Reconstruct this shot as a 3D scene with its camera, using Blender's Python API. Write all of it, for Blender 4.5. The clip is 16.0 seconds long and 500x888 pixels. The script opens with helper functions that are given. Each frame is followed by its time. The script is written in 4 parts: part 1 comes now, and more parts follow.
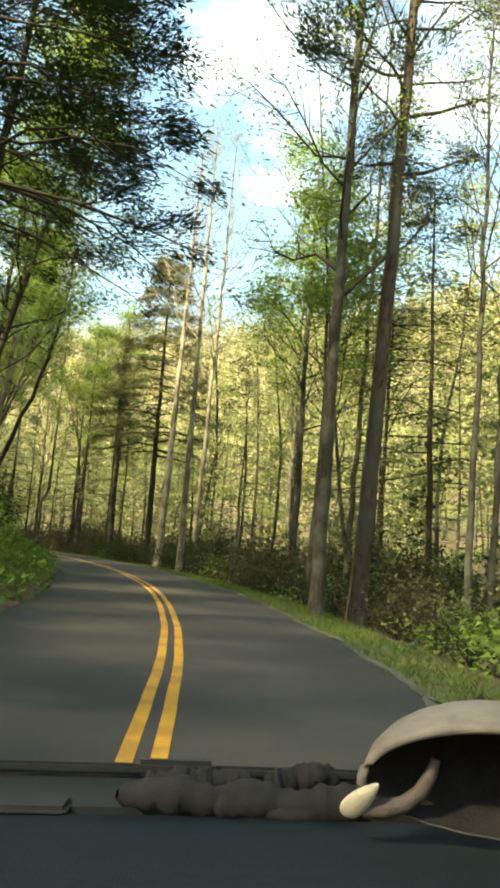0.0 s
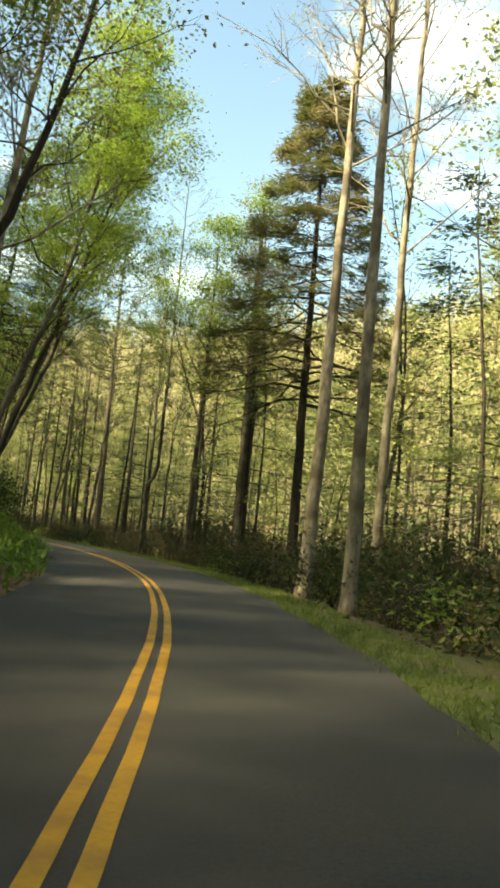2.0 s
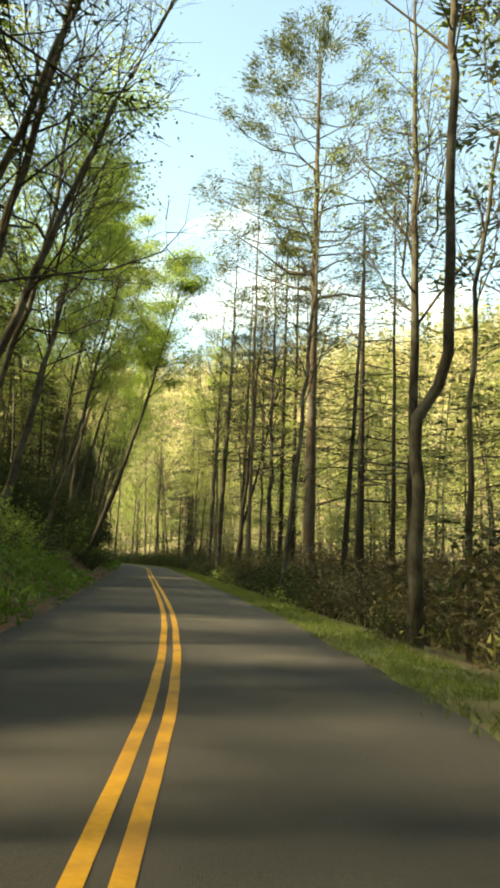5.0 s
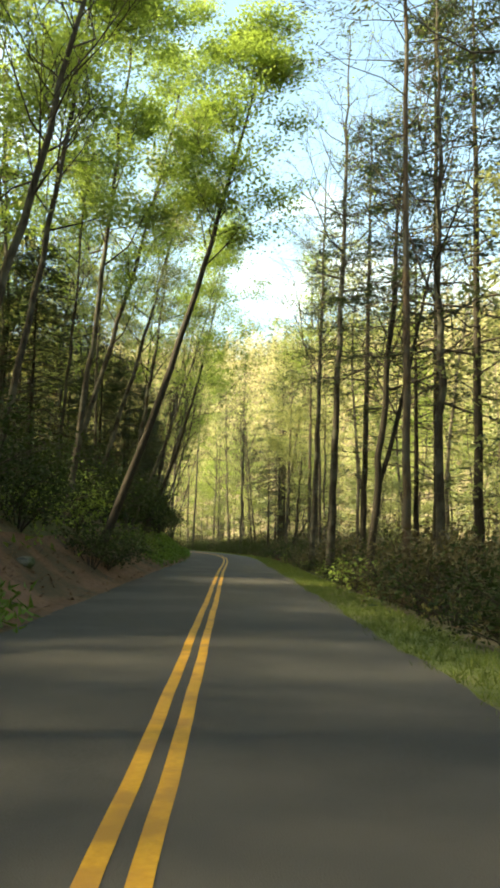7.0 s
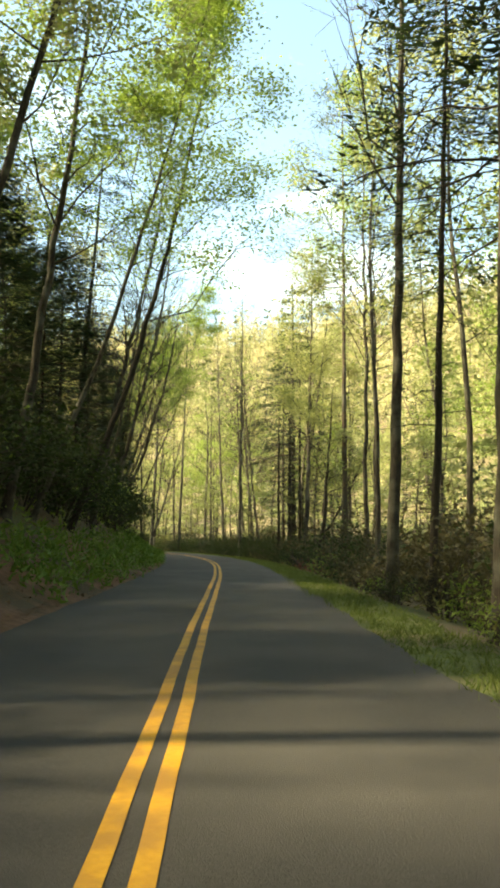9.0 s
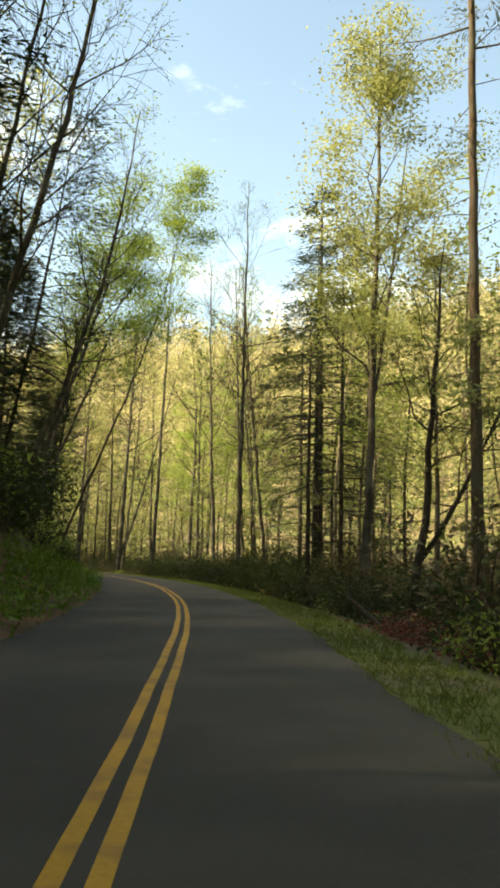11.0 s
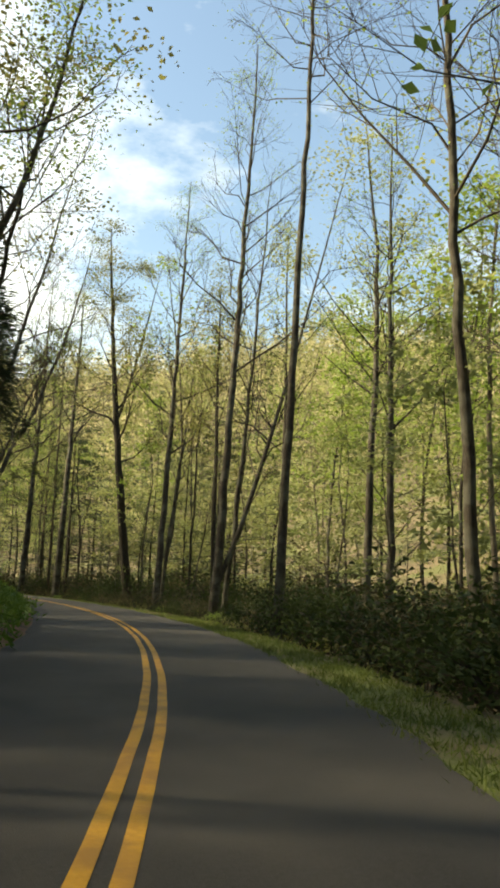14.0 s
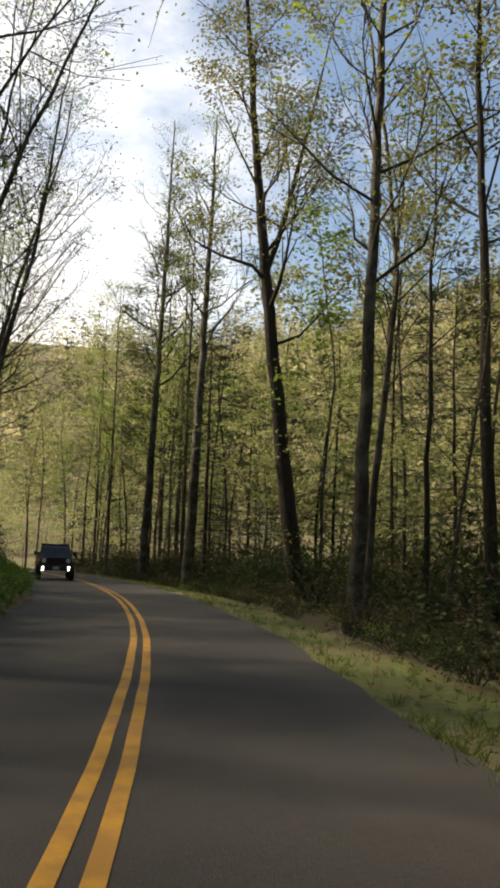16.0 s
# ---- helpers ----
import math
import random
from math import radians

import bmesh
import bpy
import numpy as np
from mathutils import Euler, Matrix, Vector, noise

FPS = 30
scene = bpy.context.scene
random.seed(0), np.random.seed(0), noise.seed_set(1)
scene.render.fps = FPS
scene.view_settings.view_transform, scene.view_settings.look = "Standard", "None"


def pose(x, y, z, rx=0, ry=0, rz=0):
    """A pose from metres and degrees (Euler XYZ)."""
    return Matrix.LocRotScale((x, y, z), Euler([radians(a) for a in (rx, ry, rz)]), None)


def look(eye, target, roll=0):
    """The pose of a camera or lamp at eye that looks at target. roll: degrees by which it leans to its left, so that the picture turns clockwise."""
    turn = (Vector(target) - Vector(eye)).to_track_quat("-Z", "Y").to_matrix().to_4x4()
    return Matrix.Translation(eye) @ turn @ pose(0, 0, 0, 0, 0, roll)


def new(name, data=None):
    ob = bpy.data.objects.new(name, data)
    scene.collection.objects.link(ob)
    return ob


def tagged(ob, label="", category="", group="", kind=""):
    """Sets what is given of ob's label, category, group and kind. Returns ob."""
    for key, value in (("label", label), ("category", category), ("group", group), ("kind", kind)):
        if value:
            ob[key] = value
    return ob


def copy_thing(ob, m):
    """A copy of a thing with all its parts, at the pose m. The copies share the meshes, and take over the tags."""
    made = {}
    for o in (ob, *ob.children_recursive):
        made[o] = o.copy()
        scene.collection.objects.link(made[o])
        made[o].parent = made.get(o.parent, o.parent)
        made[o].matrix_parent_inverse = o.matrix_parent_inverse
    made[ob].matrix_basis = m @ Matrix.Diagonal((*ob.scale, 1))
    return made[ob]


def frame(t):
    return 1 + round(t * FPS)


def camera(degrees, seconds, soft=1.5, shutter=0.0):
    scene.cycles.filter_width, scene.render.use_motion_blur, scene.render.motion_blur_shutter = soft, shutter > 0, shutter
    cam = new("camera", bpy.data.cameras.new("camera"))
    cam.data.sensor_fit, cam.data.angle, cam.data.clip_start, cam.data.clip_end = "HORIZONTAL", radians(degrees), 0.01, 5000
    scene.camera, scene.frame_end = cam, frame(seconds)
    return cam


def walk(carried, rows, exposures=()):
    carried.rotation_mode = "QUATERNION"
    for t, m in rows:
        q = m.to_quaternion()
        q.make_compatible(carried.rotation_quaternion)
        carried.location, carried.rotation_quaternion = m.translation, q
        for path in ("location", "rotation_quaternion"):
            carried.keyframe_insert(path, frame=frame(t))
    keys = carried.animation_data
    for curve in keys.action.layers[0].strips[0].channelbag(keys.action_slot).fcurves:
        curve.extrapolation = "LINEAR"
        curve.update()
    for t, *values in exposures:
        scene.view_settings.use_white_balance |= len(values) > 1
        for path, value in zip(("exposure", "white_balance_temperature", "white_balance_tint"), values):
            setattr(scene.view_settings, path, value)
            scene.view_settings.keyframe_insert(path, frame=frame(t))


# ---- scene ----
SOFT = 3.4
cam = camera(32.59, 16.0, soft=SOFT)
PATH = [
    (0.0, pose(-0.030, -0.005, 1.180, 96.97, -4.30, -0.55)),
    (0.5, pose(-0.080, 5.155, 1.180, 97.13, -4.93, 0.95)),
    (1.0, pose(-0.387, 10.551, 1.180, 97.51, -4.76, 3.94)),
    (1.5, pose(-0.980, 16.072, 1.180, 97.21, -4.91, 6.08)),
    (2.0, pose(-1.726, 21.393, 1.180, 96.42, -4.84, 10.22)),
    (2.5, pose(-2.730, 26.533, 1.180, 97.77, -5.05, 12.88)),
    (3.0, pose(-4.011, 31.607, 1.180, 97.30, -4.67, 16.02)),
    (3.5, pose(-5.578, 36.787, 1.180, 97.09, -2.99, 18.65)),
    (4.0, pose(-7.441, 41.907, 1.180, 97.55, -2.64, 21.22)),
    (4.5, pose(-9.565, 46.901, 1.180, 97.54, -1.76, 23.56)),
    (5.0, pose(-11.869, 51.741, 1.180, 97.62, -1.79, 25.94)),
    (5.2, pose(-12.823, 53.627, 1.180, 97.51, -1.71, 26.80)),
    (5.7, pose(-15.304, 58.185, 1.180, 97.22, -1.52, 29.14)),
    (6.2, pose(-17.900, 62.564, 1.180, 96.93, -1.34, 30.75)),
    (6.8, pose(-21.120, 67.699, 1.180, 96.58, -1.11, 31.79)),
    (7.3, pose(-23.883, 71.961, 1.180, 96.29, -0.92, 32.28)),
    (7.5, pose(-25.011, 73.667, 1.180, 96.01, -0.28, 32.19)),
    (7.7, pose(-26.154, 75.384, 1.180, 95.72, -0.35, 32.23)),
    (8.0, pose(-27.877, 77.996, 1.180, 96.08, -0.57, 32.37)),
    (8.2, pose(-29.031, 79.762, 1.180, 95.78, -0.75, 32.08)),
    (8.7, pose(-31.905, 84.185, 1.180, 96.13, -0.50, 31.85)),
    (9.2, pose(-34.796, 88.620, 1.180, 96.48, -0.26, 31.58)),
    (9.8, pose(-38.318, 94.033, 1.180, 96.90, 0.04, 31.05)),
    (10.3, pose(-41.320, 98.687, 1.180, 97.25, 0.29, 30.45)),
    (10.5, pose(-42.527, 100.601, 1.180, 96.90, 0.17, 30.67)),
    (11.0, pose(-45.649, 105.570, 1.180, 97.74, -1.36, 31.37)),
    (11.5, pose(-48.863, 110.543, 1.180, 98.44, -1.17, 31.86)),
    (12.0, pose(-52.203, 115.472, 1.180, 98.31, -0.82, 33.46)),
    (12.5, pose(-55.641, 120.268, 1.180, 98.76, -1.17, 35.41)),
    (13.0, pose(-59.139, 124.938, 1.180, 98.50, -1.29, 36.96)),
    (13.5, pose(-62.909, 129.582, 1.180, 98.81, -2.32, 39.13)),
    (14.0, pose(-66.935, 134.072, 1.180, 99.46, -2.14, 41.32)),
    (14.5, pose(-71.202, 138.451, 1.180, 98.74, -1.69, 44.41)),
    (15.0, pose(-75.766, 142.672, 1.180, 98.38, -2.72, 47.60)),
    (15.5, pose(-80.553, 146.694, 1.180, 98.69, -2.75, 50.61)),
    (16.0, pose(-85.567, 150.463, 1.180, 97.70, -1.82, 53.04)),
]
walk(cam, PATH, exposures=((0.0, 2.38, 8350, -7), (2.0, 2.12, 8750, -5), (4.0, 2.47, 9450, -3), (5.0, 2.37, 9400, -4), (8.0, 2.60, 8400, -4), (11.0, 2.06, 9400, 2), (13.0, 1.95, 8700, 3), (14.5, 1.39, 7900, 2), (15.5, 1.18, 7600, 8), (16.0, 0.97, 7500, 12)))

# ---- sky and sun: low sun over the wooded bank beside the road ----
SUN_YAW, SUN_UP = 128.0, 38.0
world = bpy.data.worlds.new("sky")
scene.world = world
world.use_nodes = True
wt = world.node_tree
sky = wt.nodes.new("ShaderNodeTexSky")
sky.sky_type, sky.sun_disc = "NISHITA", False
sky.sun_elevation, sky.sun_rotation = radians(SUN_UP), radians(-SUN_YAW)
sky.air_density, sky.dust_density, sky.ozone_density = 1.2, 0.9, 2.5
coord = wt.nodes.new("ShaderNodeTexCoord")
cloud = wt.nodes.new("ShaderNodeTexNoise")
cloud.inputs["Scale"].default_value, cloud.inputs["Detail"].default_value, cloud.inputs["Roughness"].default_value = 2.6, 7.0, 0.6
spread = wt.nodes.new("ShaderNodeMapping")
spread.inputs["Scale"].default_value = (1, 1, 2.2)
spread.inputs["Location"].default_value = (0.35, 0.1, 0.0)
ramp = wt.nodes.new("ShaderNodeValToRGB")
ramp.color_ramp.elements[0].position, ramp.color_ramp.elements[1].position = 0.52, 0.86
mixer = wt.nodes.new("ShaderNodeMix")
mixer.data_type = "RGBA"
mixer.inputs["B"].default_value = (8.6, 8.9, 9.3, 1)
wt.links.new(coord.outputs["Generated"], spread.inputs[0])
wt.links.new(spread.outputs[0], cloud.inputs["Vector"])
# a bright bank of cloud on the sun's side of the valley
side = wt.nodes.new("ShaderNodeVectorMath")
side.operation = "DOT_PRODUCT"
side.inputs[1].default_value = (-math.sin(radians(88)), math.cos(radians(88)), 0.1)
bank = wt.nodes.new("ShaderNodeMapRange")
bank.inputs["From Min"].default_value, bank.inputs["From Max"].default_value = 0.72, 0.95
bank.inputs["To Min"].default_value, bank.inputs["To Max"].default_value = 0.0, 0.36
total = wt.nodes.new("ShaderNodeMath")
wt.links.new(coord.outputs["Generated"], side.inputs[0])
wt.links.new(side.outputs["Value"], bank.inputs["Value"])
wt.links.new(cloud.outputs["Fac"], total.inputs[0])
wt.links.new(bank.outputs[0], total.inputs[1])
wt.links.new(total.outputs[0], ramp.inputs[0])
wt.links.new(ramp.outputs[0], mixer.inputs["Factor"])
wt.links.new(sky.outputs[0], mixer.inputs["A"])
wt.links.new(mixer.outputs["Result"], wt.nodes["Background"].inputs[0])
wt.nodes["Background"].inputs[1].default_value = 0.098
sun = new("sun", bpy.data.lights.new("sun", "SUN"))
sun.data.energy, sun.data.angle, sun.data.color = 5.0, radians(4.0), (1.0, 0.9, 0.72)
toward = Vector((-math.sin(radians(SUN_YAW)) * math.cos(radians(SUN_UP)), math.cos(radians(SUN_YAW)) * math.cos(radians(SUN_UP)), math.sin(radians(SUN_UP))))
sun.matrix_world = look(toward * 120, (0, 0, 0))


# ---- materials ----
def shader(name, dark, light, scale=6.0, stretch=(1, 1, 1), rough=0.85, bump=0.3, fine=60.0, detail=6.0, patch=None, patch_scale=0.5, thin=0.0, spread_by="", gloss=0.3, loose=0.55):
    """A surface of two colours mixed by noise, with finer relief; patch is a third colour in large blotches; thin lets light through."""
    m = bpy.data.materials.new(name)
    m.use_nodes = True
    t, n = m.node_tree, m.node_tree.nodes
    b = n["Principled BSDF"]
    b.inputs["Roughness"].default_value = rough
    b.inputs["Specular IOR Level"].default_value = gloss
    where, place = n.new("ShaderNodeTexCoord"), n.new("ShaderNodeMapping")
    place.inputs["Scale"].default_value = stretch
    t.links.new(where.outputs["Object"], place.inputs[0])
    a, mix = n.new("ShaderNodeTexNoise"), n.new("ShaderNodeMix")
    a.inputs["Scale"].default_value, a.inputs["Detail"].default_value, a.inputs["Roughness"].default_value = scale, detail, 0.65
    t.links.new(place.outputs[0], a.inputs["Vector"])
    mix.data_type = "RGBA"
    mix.inputs["A"].default_value, mix.inputs["B"].default_value = (*dark, 1), (*light, 1)
    slope = n.new("ShaderNodeMapRange")
    slope.inputs["From Min"].default_value, slope.inputs["From Max"].default_value = 0.32, 0.68
    t.links.new(a.outputs["Fac"], slope.inputs["Value"])
    factor = slope.outputs[0]
    if spread_by:
        if spread_by == "island":
            src = n.new("ShaderNodeNewGeometry").outputs["Random Per Island"]
        else:
            src = n.new("ShaderNodeObjectInfo").outputs["Random"]
        blend = n.new("ShaderNodeMath")
        blend.operation = "MULTIPLY_ADD"
        blend.inputs[1].default_value = loose
        half = n.new("ShaderNodeMath")
        half.operation = "MULTIPLY"
        half.inputs[1].default_value = 1 - loose
        t.links.new(slope.outputs[0], half.inputs[0])
        t.links.new(src, blend.inputs[0])
        t.links.new(half.outputs[0], blend.inputs[2])
        factor = blend.outputs[0]
    t.links.new(factor, mix.inputs["Factor"])
    colour = mix.outputs["Result"]
    if patch:
        c, over = n.new("ShaderNodeTexNoise"), n.new("ShaderNodeMix")
        c.inputs["Scale"].default_value, c.inputs["Detail"].default_value = patch_scale, 5.0
        t.links.new(where.outputs["Object"], c.inputs["Vector"])
        step = n.new("ShaderNodeMapRange")
        step.inputs["From Min"].default_value, step.inputs["From Max"].default_value = 0.47, 0.6
        t.links.new(c.outputs["Fac"], step.inputs["Value"])
        over.data_type = "RGBA"
        over.inputs["B"].default_value = (*patch, 1)
        t.links.new(step.outputs[0], over.inputs["Factor"])
        t.links.new(colour, over.inputs["A"])
        colour = over.outputs["Result"]
    t.links.new(colour, b.inputs["Base Color"])
    if bump:
        d, rise = n.new("ShaderNodeTexNoise"), n.new("ShaderNodeBump")
        d.inputs["Scale"].default_value, d.inputs["Detail"].default_value = fine, 4.0
        t.links.new(place.outputs[0], d.inputs["Vector"])
        rise.inputs["Strength"].default_value, rise.inputs["Distance"].default_value = bump, 0.02
        t.links.new(d.outputs["Fac"], rise.inputs["Height"])
        t.links.new(rise.outputs[0], b.inputs["Normal"])
    if thin:
        glow, both = n.new("ShaderNodeBsdfTranslucent"), n.new("ShaderNodeMixShader")
        both.inputs[0].default_value = thin
        t.links.new(colour, glow.inputs[0])
        t.links.new(b.outputs[0], both.inputs[1])
        t.links.new(glow.outputs[0], both.inputs[2])
        t.links.new(both.outputs[0], n["Material Output"].inputs[0])
    return m


M_ASPHALT = shader("asphalt", (.034, .031, .028), (.061, .0555, .050), scale=55, rough=0.85, bump=0.5, fine=120, patch=(.066, .059, .052), patch_scale=0.45)
M_PAINT = shader("yellow_road_paint", (.44, .215, .018), (.57, .30, .03), scale=25, rough=0.65, bump=0.2, fine=150, patch=(.36, .18, .03), patch_scale=2.5)
M_SOIL = shader("forest_floor", (.060, .050, .028), (.15, .115, .065), scale=3.0, rough=0.95, bump=0.6, fine=18, patch=(.075, .085, .028), patch_scale=0.22)
M_LITTER = shader("leaf_litter", (.11, .056, .032), (.23, .125, .075), scale=9.0, rough=0.95, bump=0.6, fine=40, patch=(.075, .055, .03), patch_scale=0.6)
M_VERGE = shader("mown_verge", (.07, .09, .022), (.145, .16, .045), scale=7.0, rough=0.95, bump=0.6, fine=60, patch=(.15, .125, .06), patch_scale=0.5)
M_GRAVEL = shader("pale_roadside_gravel", (.085, .075, .055), (.20, .175, .13), scale=45, rough=0.95, bump=0.8, fine=70, patch=(.09, .085, .055), patch_scale=1.1)
M_GRASS = shader("grass_blades", (.065, .098, .02), (.20, .235, .055), scale=0.7, rough=0.7, bump=0, thin=0.3, spread_by="island")
M_WEED = shader("young_fern_leaves", (.07, .14, .02), (.17, .26, .04), scale=0.6, rough=0.6, bump=0, thin=0.3, spread_by="island")
M_DRY = shader("dry_leaves", (.10, .055, .03), (.24, .15, .08), scale=2.0, rough=0.9, bump=0, thin=0.15, spread_by="island")
M_BARK = shader("grey_brown_bark", (.022, .018, .014), (.085, .070, .053), scale=11, stretch=(3.0, 3.0, 0.4), rough=0.95, bump=1.0, fine=16, patch=(.105, .10, .078), patch_scale=2.2)
M_DARKBARK = shader("dark_wet_bark", (.015, .012, .009), (.055, .044, .032), scale=9, stretch=(2.5, 2.5, 0.4), rough=0.9, bump=0.9, fine=24)
M_PINEBARK = shader("plated_pine_bark", (.036, .025, .017), (.14, .098, .066), scale=8, stretch=(2.2, 2.2, 0.5), rough=0.95, bump=1.0, fine=14, patch=(.09, .082, .065), patch_scale=1.0)
M_PALEBARK = shader("pale_flaking_bark", (.075, .06, .043), (.37, .32, .245), scale=4.5, stretch=(1.2, 1.2, 0.4), rough=0.9, bump=0.5, fine=20, patch=(.10, .08, .056), patch_scale=1.1)
M_TWIG = shader("twig_bark", (.024, .019, .014), (.075, .06, .044), scale=5, rough=0.95, bump=0, spread_by="island")
M_SPRING = shader("spring_leaves", (.115, .185, .03), (.315, .40, .09), scale=0.35, rough=0.55, bump=0, thin=0.5, spread_by="island", loose=0.35)
M_YELLOW = shader("yellow_green_leaves", (.145, .175, .052), (.41, .425, .18), scale=0.14, rough=0.6, bump=0, thin=0.5, spread_by="island", loose=0.2, patch=(.23, .245, .09), patch_scale=0.3)
M_OLIVE = shader("olive_leaves", (.10, .11, .03), (.26, .245, .09), scale=0.35, rough=0.55, bump=0, thin=0.45, spread_by="island", loose=0.35)
M_NEEDLE = shader("hemlock_needles", (.014, .031, .014), (.052, .074, .028), scale=0.5, rough=0.6, bump=0, thin=0.2, spread_by="island")
M_PINE = shader("pine_needles", (.035, .055, .018), (.12, .13, .04), scale=0.5, rough=0.6, bump=0, thin=0.25, spread_by="island")
M_RHODO = shader("leathery_shrub_leaves", (.020, .036, .012), (.062, .080, .025), scale=0.6, rough=0.65, bump=0, thin=0.3, spread_by="island", gloss=0.12, loose=0.35)
M_BROWNSHRUB = shader("budding_shrub_leaves", (.045, .042, .018), (.14, .115, .05), scale=0.5, rough=0.6, bump=0, thin=0.3, spread_by="island")
# paler than real leaves: haze and strong sun are mixed into this colour
M_FARWOOD_HAZED = shader("far_canopy_hazed", (.29, .265, .135), (.60, .54, .32), scale=0.12, rough=0.8, bump=0, thin=0.5, spread_by="island", loose=0.2, patch=(.28, .28, .12), patch_scale=0.045)
M_FARTRUNK = shader("far_trunks", (.05, .04, .028), (.20, .165, .115), scale=0.3, rough=0.95, bump=0, spread_by="island")

# ---- the road's line: headings every 5 m along it ----
HEADS = [-5.9, -3.3, -0.7, 1.9, 4.4, 6.8, 9.5, 12.4, 14.5, 17.0, 19.7, 22.6, 24.8, 26.9, 29.3, 31.1, 32.2, 32.9, 33.2, 33.2, 33.2, 33.3, 33.3, 33.1, 32.8, 32.8, 33.2, 33.9, 34.5, 35.9, 37.8, 39.7, 41.5, 43.7, 46.1, 48.9, 51.3, 53.9, 56.7, 58.8, 60.8, 63.0, 65.0, 66.9, 68.9]
STEP = 0.5
S_FROM, S_TO = -75.0, 330.0


def heading(s):
    if s < -10:
        return HEADS[0] + 0.15 * (s + 10)
    if s >= 210:
        return HEADS[-1] + min(s - 210, 90) * 0.34
    u = (s + 10) / 5
    i = min(int(u), len(HEADS) - 2)
    return HEADS[i] + (HEADS[i + 1] - HEADS[i]) * (u - i)


GRID_S = np.arange(S_FROM, S_TO + 0.01, STEP)
GRID_H = np.radians([heading(s) for s in GRID_S])
ax, ay = -np.sin(GRID_H), np.cos(GRID_H)
LX = np.concatenate(([0], np.cumsum((ax[1:] + ax[:-1]) / 2 * STEP)))
LY = np.concatenate(([0], np.cumsum((ay[1:] + ay[:-1]) / 2 * STEP)))
zero = int(round(-S_FROM / STEP))
LX, LY = LX - LX[zero] - 0.43, LY - LY[zero]


def spot(s, o):
    """The place on the plan s metres along the road and o metres to the right of its middle."""
    h = np.interp(s, GRID_S, GRID_H)
    return np.interp(s, GRID_S, LX) + o * np.cos(h), np.interp(s, GRID_S, LY) + o * np.sin(h)


ACROSS = [-400, -160, -85, -45, -30, -14, -8, -4.2, -2.85, -2.3, 0, 2.26, 3.5, 5, 7, 10, 20, 35, 60, 100, 160, 300, 900]
RISE = [70, 56, 38, 24, 17, 8, 4.4, 1.05, 0.12, -0.02, 0.03, -0.02, -0.08, -0.4, -0.75, -1.1, -1.0, 3.2, 15.5, 38, 67, 104, 140]


def ground_z(x, y, o):
    base = np.interp(o, ACROSS, RISE)
    off = np.clip((np.abs(o) - 3.2) / 6, 0, 1)
    far = np.clip((np.abs(o) - 20) / 60, 0, 1)
    bumps = 0.22 * np.sin(x * 0.9 + 1.3 * np.sin(y * 0.5)) * np.cos(y * 0.8 + np.sin(x * 0.37)) + 0.35 * np.sin(x * 0.21 + 2) * np.sin(y * 0.17 + 1)
    hills = 4.5 * np.sin(x * 0.045 + 0.7) * np.sin(y * 0.038 + 0.4) + 2.0 * np.sin(x * 0.11 + y * 0.07)
    return base + off * bumps + far * hills


def nearest(x, y):
    """How far along the road, and how far to its right, places on the plan lie."""
    d2 = (x[:, None] - LX[::4]) ** 2 + (y[:, None] - LY[::4]) ** 2
    m = d2.argmin(1) * 4
    side = np.sign((x - LX[m]) * np.cos(GRID_H[m]) + (y - LY[m]) * np.sin(GRID_H[m]))
    return GRID_S[m], np.sqrt(d2.min(1)) * side


def rest(s, o):
    x, y = spot(s, o)
    return Vector((x, y, float(ground_z(x, y, o))))


def part(name, me, material, parent, label=""):
    me.materials.append(material)
    ob = new(name, me)
    ob.parent = parent
    if label:
        ob["label"] = label
    return ob


